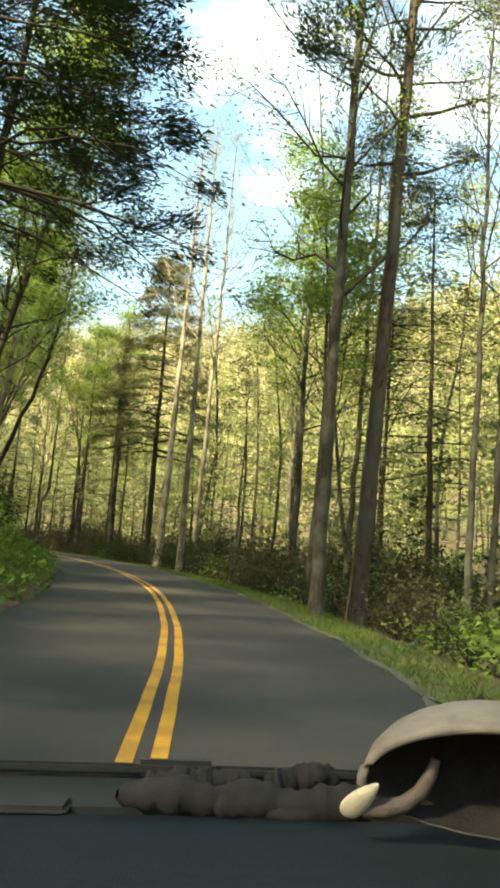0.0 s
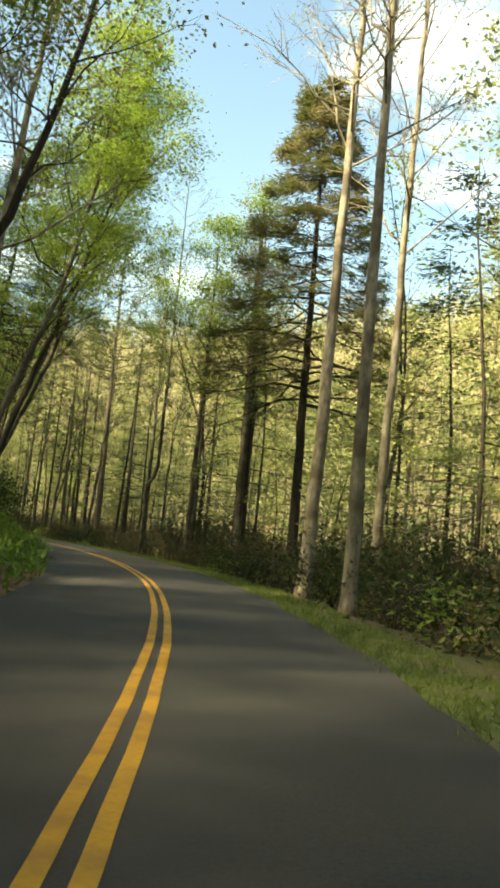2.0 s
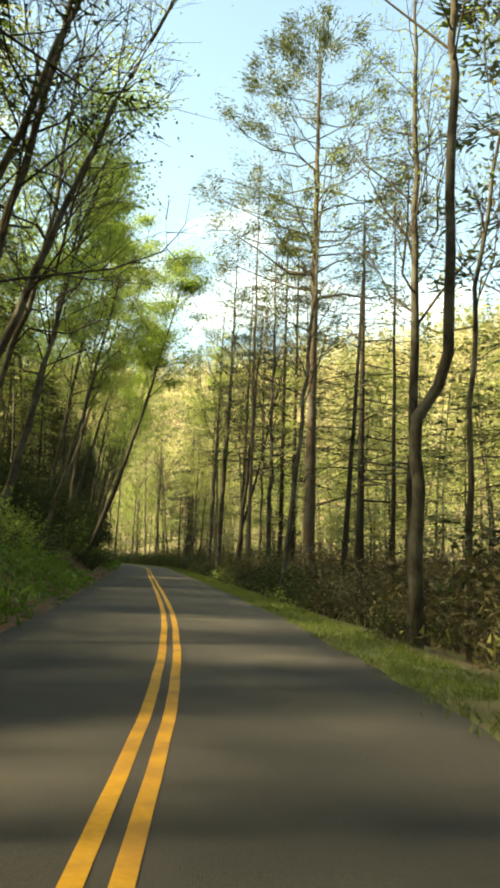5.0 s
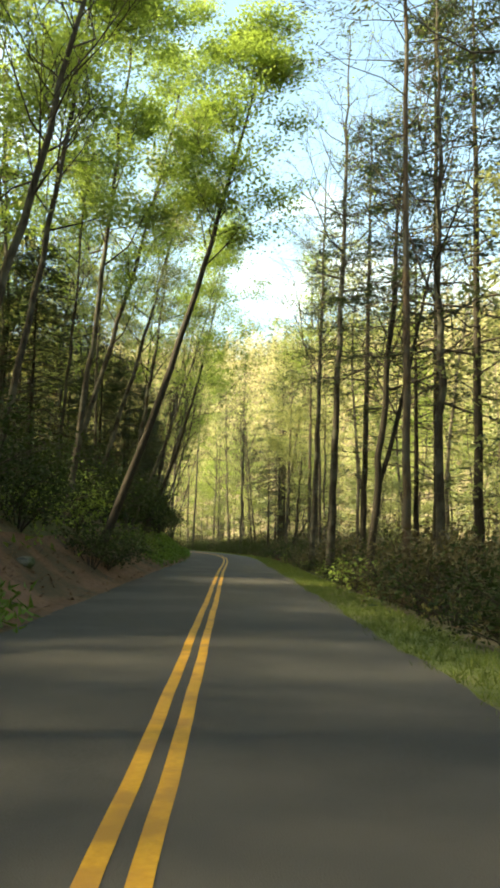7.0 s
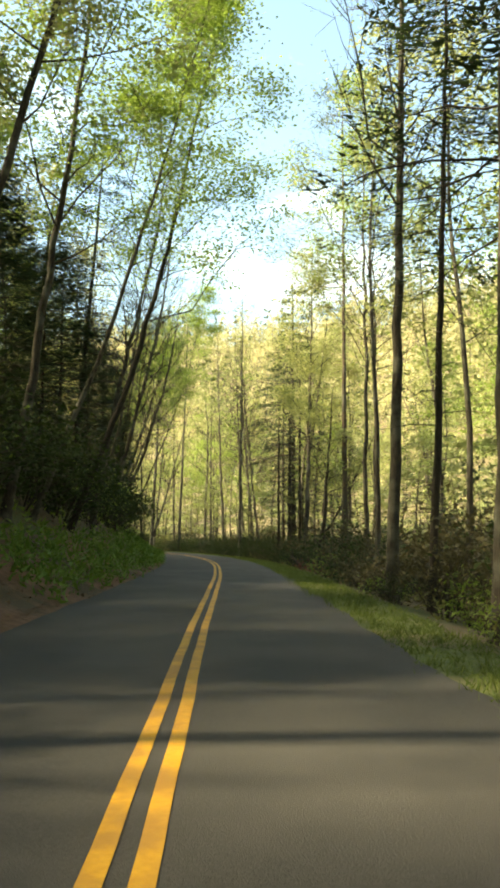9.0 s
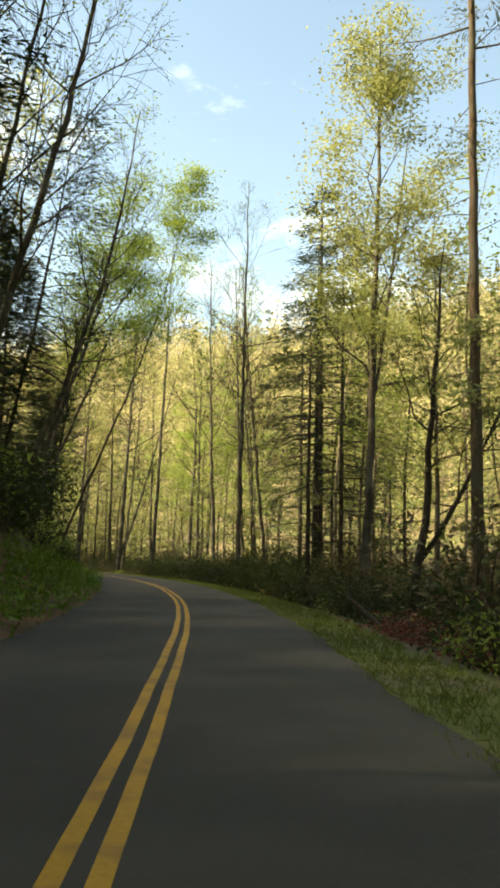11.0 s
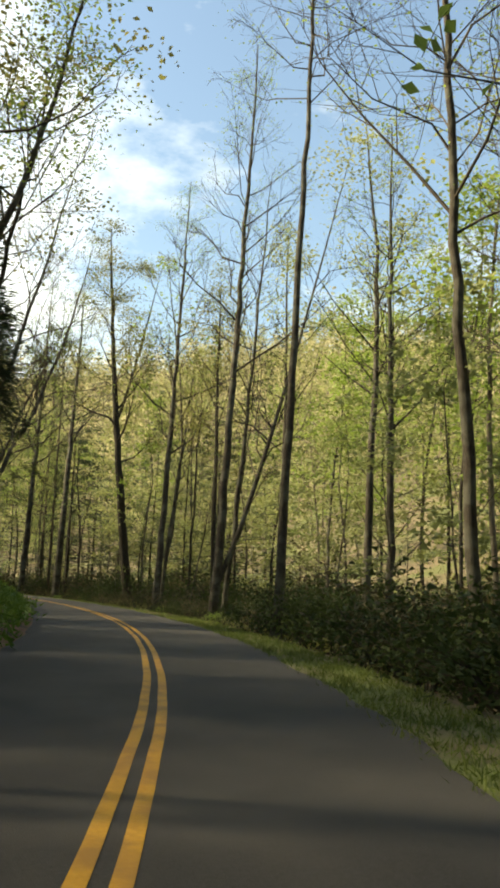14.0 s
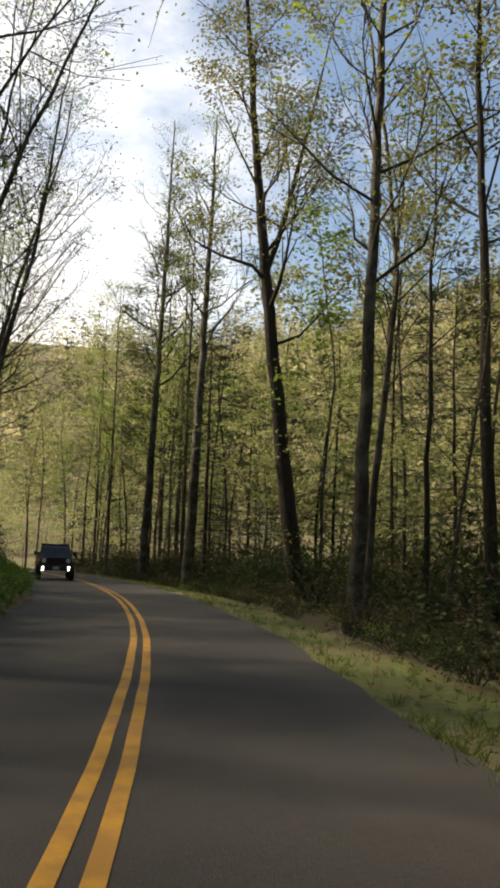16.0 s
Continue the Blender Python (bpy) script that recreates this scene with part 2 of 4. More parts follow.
class Soup:
    """Loose pieces of mesh, gathered as arrays and joined into one mesh."""

    def __init__(self):
        self.v, self.f, self.count = [], [], 0

    def add(self, verts, faces):
        self.v.append(np.asarray(verts, float))
        self.f.append(np.asarray(faces, int) + self.count)
        self.count += len(verts)

    def tube(self, points, radii, sides):
        p, r = np.asarray(points, float), np.asarray(radii, float)
        d = np.gradient(p, axis=0)
        d /= np.linalg.norm(d, axis=1)[:, None] + 1e-9
        ref = np.where(np.abs(d[:, 2:3]) > 0.9, [[1.0, 0, 0]], [[0, 0, 1.0]])
        u = np.cross(d, ref)
        u /= np.linalg.norm(u, axis=1)[:, None] + 1e-9
        w = np.cross(d, u)
        a = np.arange(sides) * 2 * np.pi / sides
        ring = p[:, None] + r[:, None, None] * (np.cos(a)[None, :, None] * u[:, None] + np.sin(a)[None, :, None] * w[:, None])
        n = len(p)
        i, k = np.meshgrid(np.arange(n - 1), np.arange(sides), indexing="ij")
        nxt = (k + 1) % sides
        self.add(ring.reshape(-1, 3), np.stack([i * sides + k, i * sides + nxt, (i + 1) * sides + nxt, (i + 1) * sides + k], -1).reshape(-1, 4))

    def leaves(self, rng, at, length, width, flat=0.5, along=None, plain=False):
        """Pointed leaves, folded a little along the middle rib, one for each place."""
        at = np.asarray(at, float)
        n = len(at)
        if n == 0:
            return
        d = rng.normal(size=(n, 3)) if along is None else along + rng.normal(size=(n, 3)) * 0.35
        d[:, 2] *= 1 - flat
        d /= np.linalg.norm(d, axis=1)[:, None] + 1e-9
        up = rng.normal(size=(n, 3)) * (1 - flat) + [0, 0, flat * 1.6]
        side = np.cross(d, up)
        side /= np.linalg.norm(side, axis=1)[:, None] + 1e-9
        k = rng.uniform(0.65, 1.35, (n, 1))
        L, W = d * length * k, side * width * k * 0.5
        nrm = np.cross(side, d) * width * 0.15
        if plain:
            self.add(np.stack([at - W, at + W, at + L], 1).reshape(-1, 3), np.arange(3 * n).reshape(n, 3))
            return
        v = np.stack([at, at + L * 0.5 + W + nrm, at + L, at + L * 0.5 - W + nrm], 1).reshape(-1, 3)
        self.add(v, np.arange(4 * n).reshape(n, 4))

    def mesh(self, name, smooth=False):
        me = bpy.data.meshes.new(name)
        if self.v:
            me.from_pydata(np.concatenate(self.v), [], [q for f in self.f for q in f.tolist()])
            if smooth:
                me.polygons.foreach_set("use_smooth", np.ones(len(me.polygons), bool))
        me.update()
        return me
# ---- the ground: one sheet to the horizon, and finer strips beside the road ----
def build_ground():
    xs = np.concatenate(([-1500, -800, -450, -320], np.arange(-260, 121, 4), [150, 200, 300, 500, 900, 1500]))
    ys = np.concatenate(([-1300, -700, -350, -200, -130], np.arange(-90, 281, 4), [310, 360, 450, 700, 1200, 1800]))
    gx, gy = np.meshgrid(xs, ys, indexing="ij")
    fx, fy = gx.ravel(), gy.ravel()
    o = np.empty(len(fx))
    for k in range(0, len(fx), 2000):
        d2 = (fx[k:k + 2000, None] - LX[::2]) ** 2 + (fy[k:k + 2000, None] - LY[::2]) ** 2
        m = d2.argmin(1) * 2
        o[k:k + 2000] = np.sqrt(d2.min(1)) * np.sign((fx[k:k + 2000] - LX[m]) * np.cos(GRID_H[m]) + (fy[k:k + 2000] - LY[m]) * np.sin(GRID_H[m]))
    z = ground_z(fx, fy, o) - 1.3 * np.clip((14 - np.abs(o)) / 5, 0, 1)
    nx, ny = gx.shape
    i, k = np.meshgrid(np.arange(nx - 1), np.arange(ny - 1), indexing="ij")
    soup = Soup()
    soup.add(np.stack([fx, fy, z], 1), np.stack([i * ny + k, (i + 1) * ny + k, (i + 1) * ny + k + 1, i * ny + k + 1], -1).reshape(-1, 4))
    me = soup.mesh("ground", True)
    me.materials.append(M_SOIL)
    tagged(new("ground", me), "brown forest floor with leaf litter rising to wooded slopes", "ground", kind="structure")


def strip(name, offs, material, label, category, s0=-40, s1=300, ds=0.5, lift=None, wobble=0.0, narrows=0.0):
    """A strip of ground along the road between the given offsets."""
    ss = np.arange(s0, s1 + 0.01, ds)
    S, O = np.meshgrid(ss, np.array(offs, float), indexing="ij")
    if wobble:
        edge = wobble * (np.sin(S * 1.7) * 0.5 + np.sin(S * 0.63 + 1) * 0.6 + np.sin(S * 4.1 + 2) * 0.3)
        O = O + edge * ((O == offs[-1]) | (O == offs[0]))
    if narrows:
        O = O - narrows * np.clip((S - 100) / 30, 0, 1) * (O > 2)
    X, Y = spot(S, O)
    Z = ground_z(X, Y, O) if lift is None else lift(S, O)
    n, m = S.shape
    i, k = np.meshgrid(np.arange(n - 1), np.arange(m - 1), indexing="ij")
    soup = Soup()
    soup.add(np.stack([X, Y, Z], -1).reshape(-1, 3), np.stack([i * m + k, i * m + k + 1, (i + 1) * m + k + 1, (i + 1) * m + k], -1).reshape(-1, 4))
    me = soup.mesh(name, True)
    me.materials.append(material)
    return tagged(new(name, me), label, category, kind="structure")


build_ground()
camber = lambda s, o: 0.035 - 0.006 * np.abs(o) + 0.006 * np.sin(s * 0.9) * np.sin(o * 1.1)
road = strip("road", [-2.42, -2.28, -1.8, -1.2, -0.6, 0, 0.6, 1.2, 1.8, 2.14, 2.28], M_ASPHALT, "worn dark grey asphalt of a narrow two-lane road", "road", lift=camber, wobble=0.07, narrows=0.16)
for a, b in ((-0.135, -0.042), (0.042, 0.135)):
    line = strip("centre_line", [a, (a + b) / 2, b], M_PAINT, "solid yellow painted centre line on asphalt", "road marking", lift=lambda s, o: camber(s, o) + 0.005, wobble=0.007)
strip("gravel_edge", [2.21, 2.26, 2.32], M_GRAVEL, "pale gravel spilt along the edge of the asphalt", "gravel", s0=-6, s1=26, lift=lambda s, o: camber(s, o) + 0.006, wobble=0.09)
strip("verge_grassy", [1.9, 2.3, 2.7, 3.0, 3.3, 3.5], M_VERGE, "strip of yellowish mown grass along the asphalt", "verge", wobble=0.12)
strip("slope_wooded", [3.25, 3.6, 4.2, 4.8, 5.5, 6.3, 7.2, 8.2, 9.4, 10.8, 12.4, 14.2], M_SOIL, "brown leaf-covered slope falling away from the road", "ground", ds=1.0)
strip("shoulder_leafy", [-4.4, -4.0, -3.6, -3.3, -3.0, -2.6, -2.2], M_LITTER, "reddish brown leaf litter along the road's edge", "verge")
strip("bank_wooded", [-14.5, -12.5, -10.8, -9.4, -8.2, -7.2, -6.3, -5.5, -4.8, -4.3], M_SOIL, "steep leaf-covered bank rising beside the road", "bank", ds=1.0)


# ---- trees ----
def grow(rng, h, r, kind, lean=(0, 0), bend=0.0, kink=None, fork=None, crown_from=0.4, leaf_count=2400, detail=1.0, leaf_size=0.10, foot=None, reach=1.0, dense=False):
    """Trunk, branches and crown of one tree, its foot at the origin."""
    trunk, limbs, crown = Soup(), Soup(), Soup()
    wander = rng.uniform(0, 6.28)

    def axis(z, l=lean, w=bend):
        u = z / h
        x = l[0] * z * (1.14 - 0.28 * u) + w * h * 0.05 * math.sin(u * 5.0 + wander) * u
        y = l[1] * z + w * h * 0.05 * math.cos(u * 4.3 + wander * 1.7) * u
        if kink:
            k0, k1, dx = kink
            x += dx * (min(max((z - k0) / (k1 - k0), 0), 1) ** 2 * (3 - 2 * min(max((z - k0) / (k1 - k0), 0), 1)))
        return np.array([x, y, z])

    conifer_kind = kind in ("hemlock", "pine")
    knots = rng.normal(size=(40, 2)) * (0.012 if conifer_kind else 0.02 if r > 0.13 else 0.035)

    def thick(u):
        return r * ((1 - 0.93 * u) ** 0.85) * (1 + 0.35 * math.exp(-u * h / 0.35))

    stems = [(axis, 0.0, 1.0)]
    n = max(9, int(h * (1.7 if kink else 1.2 if detail >= 1 else 0.8)))
    zs = [-0.4, 0.0, 0.15, 0.4] + [0.9 + (h - 0.9) * (i / n) for i in range(n + 1)]
    trunk.tube([axis(z) + np.array([*knots[i % 40], 0]) * min(z / 3, 1) for i, z in enumerate(zs)], [thick(max(z, 0) / h) for z in zs], 10 if r > 0.1 and detail >= 1 else 7)
    if fork:
        z0, spread_x, spread_y, size = fork
        base = axis(z0)
        hh = (h - z0) * rng.uniform(0.85, 0.98)

        def second(z, b=base, z0=z0, hh=hh):
            u = (z - z0) / hh
            return b + np.array([spread_x * hh * (u ** 0.85), spread_y * hh * (u ** 0.85), z - z0])

        fz = [z0 + hh * i / 9 for i in range(10)]
        trunk.tube([second(z) for z in fz], [thick(z0 / h) * size * (1 - 0.92 * (z - z0) / hh) for z in fz], 8)
        stems.append((second, z0, size))

    anchors, ways = [], []
    conifer = kind in ("hemlock", "pine")
    count = int({"hemlock": 46, "pine": 26, "bare": 30, "broad": 24, "sapling": 14}[kind] * (detail ** 0.5) * (2 if dense else 1))
    for axis_of, z0, size in stems:
        for i in range(count if z0 == 0 else count // 2):
            u = crown_from + (0.98 - crown_from) * ((i + rng.uniform(0, 1)) / count)
            z = u * h if z0 == 0 else z0 + (0.15 + 0.8 * rng.uniform(0, 1)) * (h - z0) * 0.9
            u = min(z / h, 0.98)
            a = i * 2.4 + rng.uniform(-0.5, 0.5)
            if kind == "hemlock":
                length, tilt, curl = (1 - u) * h * 0.27 * reach + 0.5, rng.uniform(-0.15, 0.2), -0.25
            elif kind == "pine":
                length, tilt, curl = min((1 - u) * h * 0.35 + 0.9, 3.4) * reach, rng.uniform(-0.05, 0.4), 0.15
            else:
                length, tilt, curl = min((1 - u) * h * 0.40 + 0.7, 4.6) * reach * rng.uniform(0.35, 1.08), rng.uniform(0.25, 1.15), rng.uniform(0.05, 0.45)
            start = axis_of(z)
            out = np.array([math.cos(a) * math.cos(tilt), math.sin(a) * math.cos(tilt), math.sin(tilt)])
            w = rng.normal(size=3) * (0.06 if conifer else 0.13) * length
            w2 = rng.normal(size=3) * (0.03 if conifer else 0.05) * length
            pts = [start + out * length * q + np.array([0, 0, curl * length * q * q]) + w * math.sin(q * 3.0) * q + w2 * math.sin(q * 7.0) for q in (0, 0.25, 0.5, 0.75, 1.0)]
            if foot and abs(foot[0] + pts[4][0]) < 4 and foot[1] + min(pts[4][2], pts[2][2]) < 5.4:
                continue
            lr = min(thick(u) * size * 0.42, 0.022 * length + 0.008) * rng.uniform(0.75, 1.1)
            if detail >= 1:
                limbs.tube(pts, [lr, lr * 0.8, lr * 0.58, lr * 0.36, lr * 0.12], 4)
            else:
                limbs.tube(pts[::2], [lr, lr * 0.6, lr * 0.12], 3)
            subs = int({"hemlock": 5, "pine": 4, "bare": 9, "broad": 6, "sapling": 3}[kind] * (1 if detail >= 1 else 0.6))
            for k in range(subs):
                q = 0.3 + 0.68 * (k + rng.uniform(0, 0.9)) / subs
                j = min(int(q * 4), 3)
                p0 = pts[j] + (pts[j + 1] - pts[j]) * (q * 4 - j)
                if kind == "hemlock":
                    side = np.cross(out, [0, 0, 1.0]) * (1 if k % 2 else -1)
                    d2 = out * 0.6 + side * 0.8 + [0, 0, -0.18]
                else:
                    d2 = out + rng.normal(size=3) * 0.7 + [0, 0, 0.15 if conifer else 0.35]
                d2 = d2 / np.linalg.norm(d2)
                l2 = length * (1.05 - q) * 0.6 + 0.25
                tip = p0 + d2 * l2
                mid = p0 + d2 * l2 * 0.5 + rng.normal(size=3) * 0.06 * l2
                if detail >= 1 or (k % 2 == 0 and kind != "hemlock"):
                    limbs.tube([p0, mid, tip], [lr * 0.4, lr * 0.26, 0.004], 3)
                for g in (0.35, 0.7, 1.0):
                    anchors.append(p0 + d2 * l2 * g)
                    ways.append(d2)
                if detail >= 1 and (kind == "bare" or (kind == "broad" and k % 2)):
                    for _ in range(2):
                        d3 = d2 + rng.normal(size=3) * 0.6
                        d3 = d3 / np.linalg.norm(d3) * l2 * 0.55
                        b3 = p0 + d2 * l2 * rng.uniform(0.3, 0.9)
                        limbs.tube([b3, b3 + d3], [lr * 0.2, 0.003], 3)
                        anchors.append(b3 + d3)
                        ways.append(d3)
            anchors.append(pts[4])
            ways.append(out)
    if conifer:
        # dead lower twigs
        for i in range(26 if detail >= 1 else 8):
            z = h * (0.12 + (crown_from - 0.08) * i / 26)
            a = rng.uniform(0, 6.28)
            l = rng.uniform(0.5, 1.9)
            p0 = axis(z)
            tip = p0 + np.array([math.cos(a) * l, math.sin(a) * l, rng.uniform(-0.35, 0.15) * l])
            limbs.tube([p0, (p0 + tip) / 2 + [0, 0, 0.06], tip], [0.016, 0.011, 0.003], 3)
    anchors, ways = np.array(anchors), np.array(ways)
    if leaf_count:
        weight = rng.gamma(1.0 if conifer else 1.0, 1.0, len(anchors)) + 0.01
        pick = rng.choice(len(anchors), leaf_count, p=weight / weight.sum())
        if kind == "hemlock":
            at = anchors[pick] + rng.normal(size=(leaf_count, 3)) * ([0.19, 0.19, 0.12] if dense else [0.24, 0.24, 0.08])
            crown.leaves(rng, at, leaf_size * 1.7, leaf_size * 0.55, 0.75, ways[pick], plain=True)
        elif kind == "pine":
            at = anchors[pick] + rng.normal(size=(leaf_count, 3)) * (0.2 if dense else 0.26)
            crown.leaves(rng, at, leaf_size * 1.5, leaf_size * 0.34, 0.2, ways[pick], plain=True)
        else:
            at = anchors[pick] + rng.normal(size=(leaf_count, 3)) * ([0.38, 0.38, 0.12] if kind == "broad" else [0.26, 0.26, 0.12])
            if foot:
                at = at[~((np.abs(foot[0] + at[:, 0]) < 4.0) & (foot[1] + at[:, 2] < 7.2))]
            crown.leaves(rng, at, leaf_size, leaf_size * 0.72, 0.6, plain=kind != "bare" and not (foot and abs(foot[0]) < 5.3))
    return trunk, limbs, crown


LOOKS = {
    "broad": ("broadleaf_tree", M_BARK, M_SPRING, "slender grey-barked broadleaf tree with fresh spring leaves"),
    "yellow": ("broadleaf_tree", M_BARK, M_YELLOW, "slender broadleaf tree with sunlit yellow-green spring leaves"),
    "olive": ("broadleaf_tree", M_DARKBARK, M_OLIVE, "dark-barked broadleaf tree with olive young leaves"),
    "bare": ("bare_tree", M_BARK, M_SPRING, "tall tree still nearly bare with few young leaves"),
    "pale": ("sycamore_tree", M_PALEBARK, M_YELLOW, "tall tree with pale sunlit flaking bark and thin leaves"),
    "hemlock": ("hemlock_tree", M_DARKBARK, M_NEEDLE, "dark green hemlock with drooping layered branches"),
    "pine": ("pine_tree", M_PINEBARK, M_PINE, "tall pine with plated bark and dead lower twigs"),
    "sapling": ("sapling", M_BARK, M_YELLOW, "thin young tree with sparse yellow-green leaves"),
}
FORM = {"broad": "broad", "yellow": "broad", "olive": "broad", "bare": "bare", "pale": "bare", "hemlock": "hemlock", "pine": "pine", "sapling": "sapling"}


def make_tree(look_name, seed, h, r, label="", **shape):
    rng = np.random.default_rng(seed)
    name, bark, leaf, text = LOOKS[look_name]
    trunk, limbs, crown = grow(rng, h, r, FORM[look_name], **shape)
    ob = tagged(new(name), label or text, "tree", "trees along the road")
    wood = len(trunk.v) and sum(len(f) for f in trunk.f)
    for v, f in zip(limbs.v, limbs.f):
        trunk.v.append(v)
        trunk.f.append(f + trunk.count)
    me = trunk.mesh("trunk", True)
    body = part("trunk", me, bark, ob)
    me.materials.append(M_TWIG if look_name != "pale" else M_PALEBARK)
    slots = np.zeros(len(me.polygons), np.int32)
    slots[wood:] = 1
    me.polygons.foreach_set("material_index", slots)
    part("crown", crown.mesh("crown"), leaf, ob)
    return ob


tree_seed = [100]


def tree(s, o, r, h, look_name, lean=0.0, along=0.0, label="", **shape):
    """A tree at its own place by the road; lean is to the right of the road, along is down it, in metres for each metre of height."""
    tree_seed[0] += 1
    hd = float(np.interp(s, GRID_S, GRID_H))
    shape["leaf_count"] = int(shape.get("leaf_count", 2400) * (2.0 if FORM[look_name] in ("broad", "bare") else 1.5))
    place = rest(s, o)
    if FORM[look_name] == "bare" and "leaf_size" not in shape:
        shape["leaf_size"] = 0.072
    if abs(o) > 6.6 and "leaf_size" not in shape:
        shape["detail"], shape["leaf_size"] = 0.8, 0.12
        shape["leaf_count"] = int(shape["leaf_count"] * 0.7)
    ob = make_tree(look_name, tree_seed[0], h, r, label, lean=(lean, along), foot=(o, place.z), **shape)
    ob.matrix_world = Matrix.Translation(place) @ Matrix.Rotation(hd, 4, "Z")
    return ob

# ---- the trees that stand apart, in the order in which the road passes them ----
M_CEDAR = shader("brownish_cedar_sprays", (.10, .098, .045), (.27, .23, .11), scale=0.5, rough=0.65, bump=0, thin=0.4, spread_by="island", patch=(.10, .115, .04), patch_scale=0.4)
LOOKS["darkstem"] = ("broadleaf_tree", M_DARKBARK, M_SPRING, "dark-stemmed tree with fresh green spring leaves")
FORM["darkstem"] = "broad"
LOOKS["whitepine"] = ("pine_tree", M_PINEBARK, M_NEEDLE, "tall pine with plated bark and dark layered boughs")
FORM["whitepine"] = "pine"
LOOKS["cedar"] = ("cedar_tree", M_DARKBARK, M_CEDAR, "broad pyramidal evergreen with brownish olive foliage")
FORM["cedar"] = "hemlock"
tree(15.0, -5.20, 0.16, 20, "hemlock", lean=0.10, crown_from=0.2, leaf_count=44000, leaf_size=0.085, label="dark hemlock on the bank, its crown hanging over the road", reach=1.1, dense=True)
tree(21.0, -5.60, 0.15, 19, "hemlock", lean=0.12, crown_from=0.33, leaf_count=22000, leaf_size=0.09, reach=1.1, dense=True)
tree(10.0, -6.00, 0.12, 16, "olive", lean=0.18, crown_from=0.4, leaf_count=5075)
tree(18.0, 4.2, 0.2, 25, "whitepine", lean=0.038, crown_from=0.4, leaf_count=16000, leaf_size=0.11, label="thick tall pine trunk beside the grassy verge", reach=0.9, dense=True)
tree(17.3, 3.15, 0.15, 22, "bare", lean=0.008, crown_from=0.30, leaf_count=3000, bend=0.1)
tree(21.0, 3.87, 0.09, 10.5, "broad", lean=0.01, crown_from=0.34, leaf_count=5500, reach=1.05, bend=0.4, label="slim roadside tree with a wide fresh green crown")
tree(24.5, 6.0, 0.10, 21, "bare", lean=0.03, crown_from=0.4, leaf_count=400, fork=(1.5, -0.12, 0.0, 0.7))
tree(25.0, 8.98, 0.125, 15, "hemlock", lean=-0.04, crown_from=0.3, leaf_count=3500)
tree(14.6, 5.22, 0.075, 14, "bare", leaf_count=400)
tree(16.2, 6.36, 0.08, 15, "bare", leaf_count=400, bend=0.4)
tree(23.2, 6.26, 0.10, 16, "hemlock", crown_from=0.4, leaf_count=2600)
tree(29.8, 6.03, 0.14, 17, "broad", crown_from=0.33, leaf_count=9000, reach=1.15, leaf_size=0.1)
tree(27.8, 8.46, 0.10, 15, "yellow", crown_from=0.35, leaf_count=4500)
tree(32.9, 4.78, 0.06, 10, "sapling", leaf_count=700)
tree(26.8, -5.51, 0.14, 16, "broad", lean=0.2, crown_from=0.3, leaf_count=12325, bend=0.6)
tree(33.9, -5.88, 0.13, 15, "broad", lean=0.15, crown_from=0.25, leaf_count=13050, bend=0.5)
tree(37.2, -5.07, 0.12, 14, "olive", lean=0.28, crown_from=0.4, leaf_count=2030, bend=0.8)
tree(42.1, -4.96, 0.15, 16, "pale", lean=0.11, crown_from=0.35, leaf_count=2500)
tree(42.9, 5.89, 0.14, 24, "pale", lean=0.03, crown_from=0.38, leaf_count=700, label="tall tree with pale sunlit flaking bark, almost leafless")
tree(42.8, 4.05, 0.19, 23, "pale", lean=0.03, crown_from=0.5, leaf_count=500)
tree(37.7, 3.7, 0.15, 21, "pale", lean=0.005, crown_from=0.45, leaf_count=600)
tree(43.1, 11.25, 0.19, 20, "yellow", leaf_count=3000)
tree(40.9, 10.45, 0.11, 17, "broad", leaf_count=2700)
tree(39.8, 9.84, 0.09, 15, "bare", leaf_count=500)
tree(53.0, 6.8, 0.22, 21, "cedar", crown_from=0.35, leaf_count=25000, leaf_size=0.13, label="large pyramidal evergreen with brownish olive foliage", reach=1.15, dense=True)
tree(49.5, -5.22, 0.12, 17, "broad", lean=0.3, crown_from=0.3, leaf_count=9425, bend=0.6)
tree(56.4, -5.06, 0.11, 17, "broad", lean=0.34, crown_from=0.3, leaf_count=9425, bend=0.6)
tree(52.5, -4.9, 0.12, 17, "darkstem", lean=0.3, crown_from=0.35, leaf_count=13050, bend=0.5)
tree(60.5, -5.1, 0.12, 17, "broad", lean=0.36, crown_from=0.35, leaf_count=11600, bend=0.5)
tree(58.5, 6.24, 0.19, 18, "broad", crown_from=0.42, leaf_count=4500)
tree(59.3, 4.16, 0.135, 16, "broad", lean=0.02, crown_from=0.42, fork=(6.5, -0.3, 0.1, 0.6), leaf_count=11000, label="slender forked tree with fresh leaves beside the verge")
tree(59.9, 6.63, 0.185, 19, "olive", crown_from=0.5, leaf_count=1700)
tree(61.1, 7.32, 0.2, 18, "olive", leaf_count=1600)
tree(67.2, 3.95, 0.118, 22, "bare", kink=(3.7, 4.8, 0.5), crown_from=0.45, leaf_count=700, label="crooked bare trunk with a sharp kink beside the verge", lean=0.015)
tree(69.2, 5.56, 0.077, 15, "bare", lean=0.047, leaf_count=400, bend=0.6)
tree(70.4, 7.86, 0.17, 17, "olive", leaf_count=1500)
tree(71.7, 5.30, 0.14, 17, "bare", crown_from=0.4, leaf_count=600)
tree(72.5, 9.40, 0.13, 16, "hemlock", crown_from=0.25, leaf_count=2200)
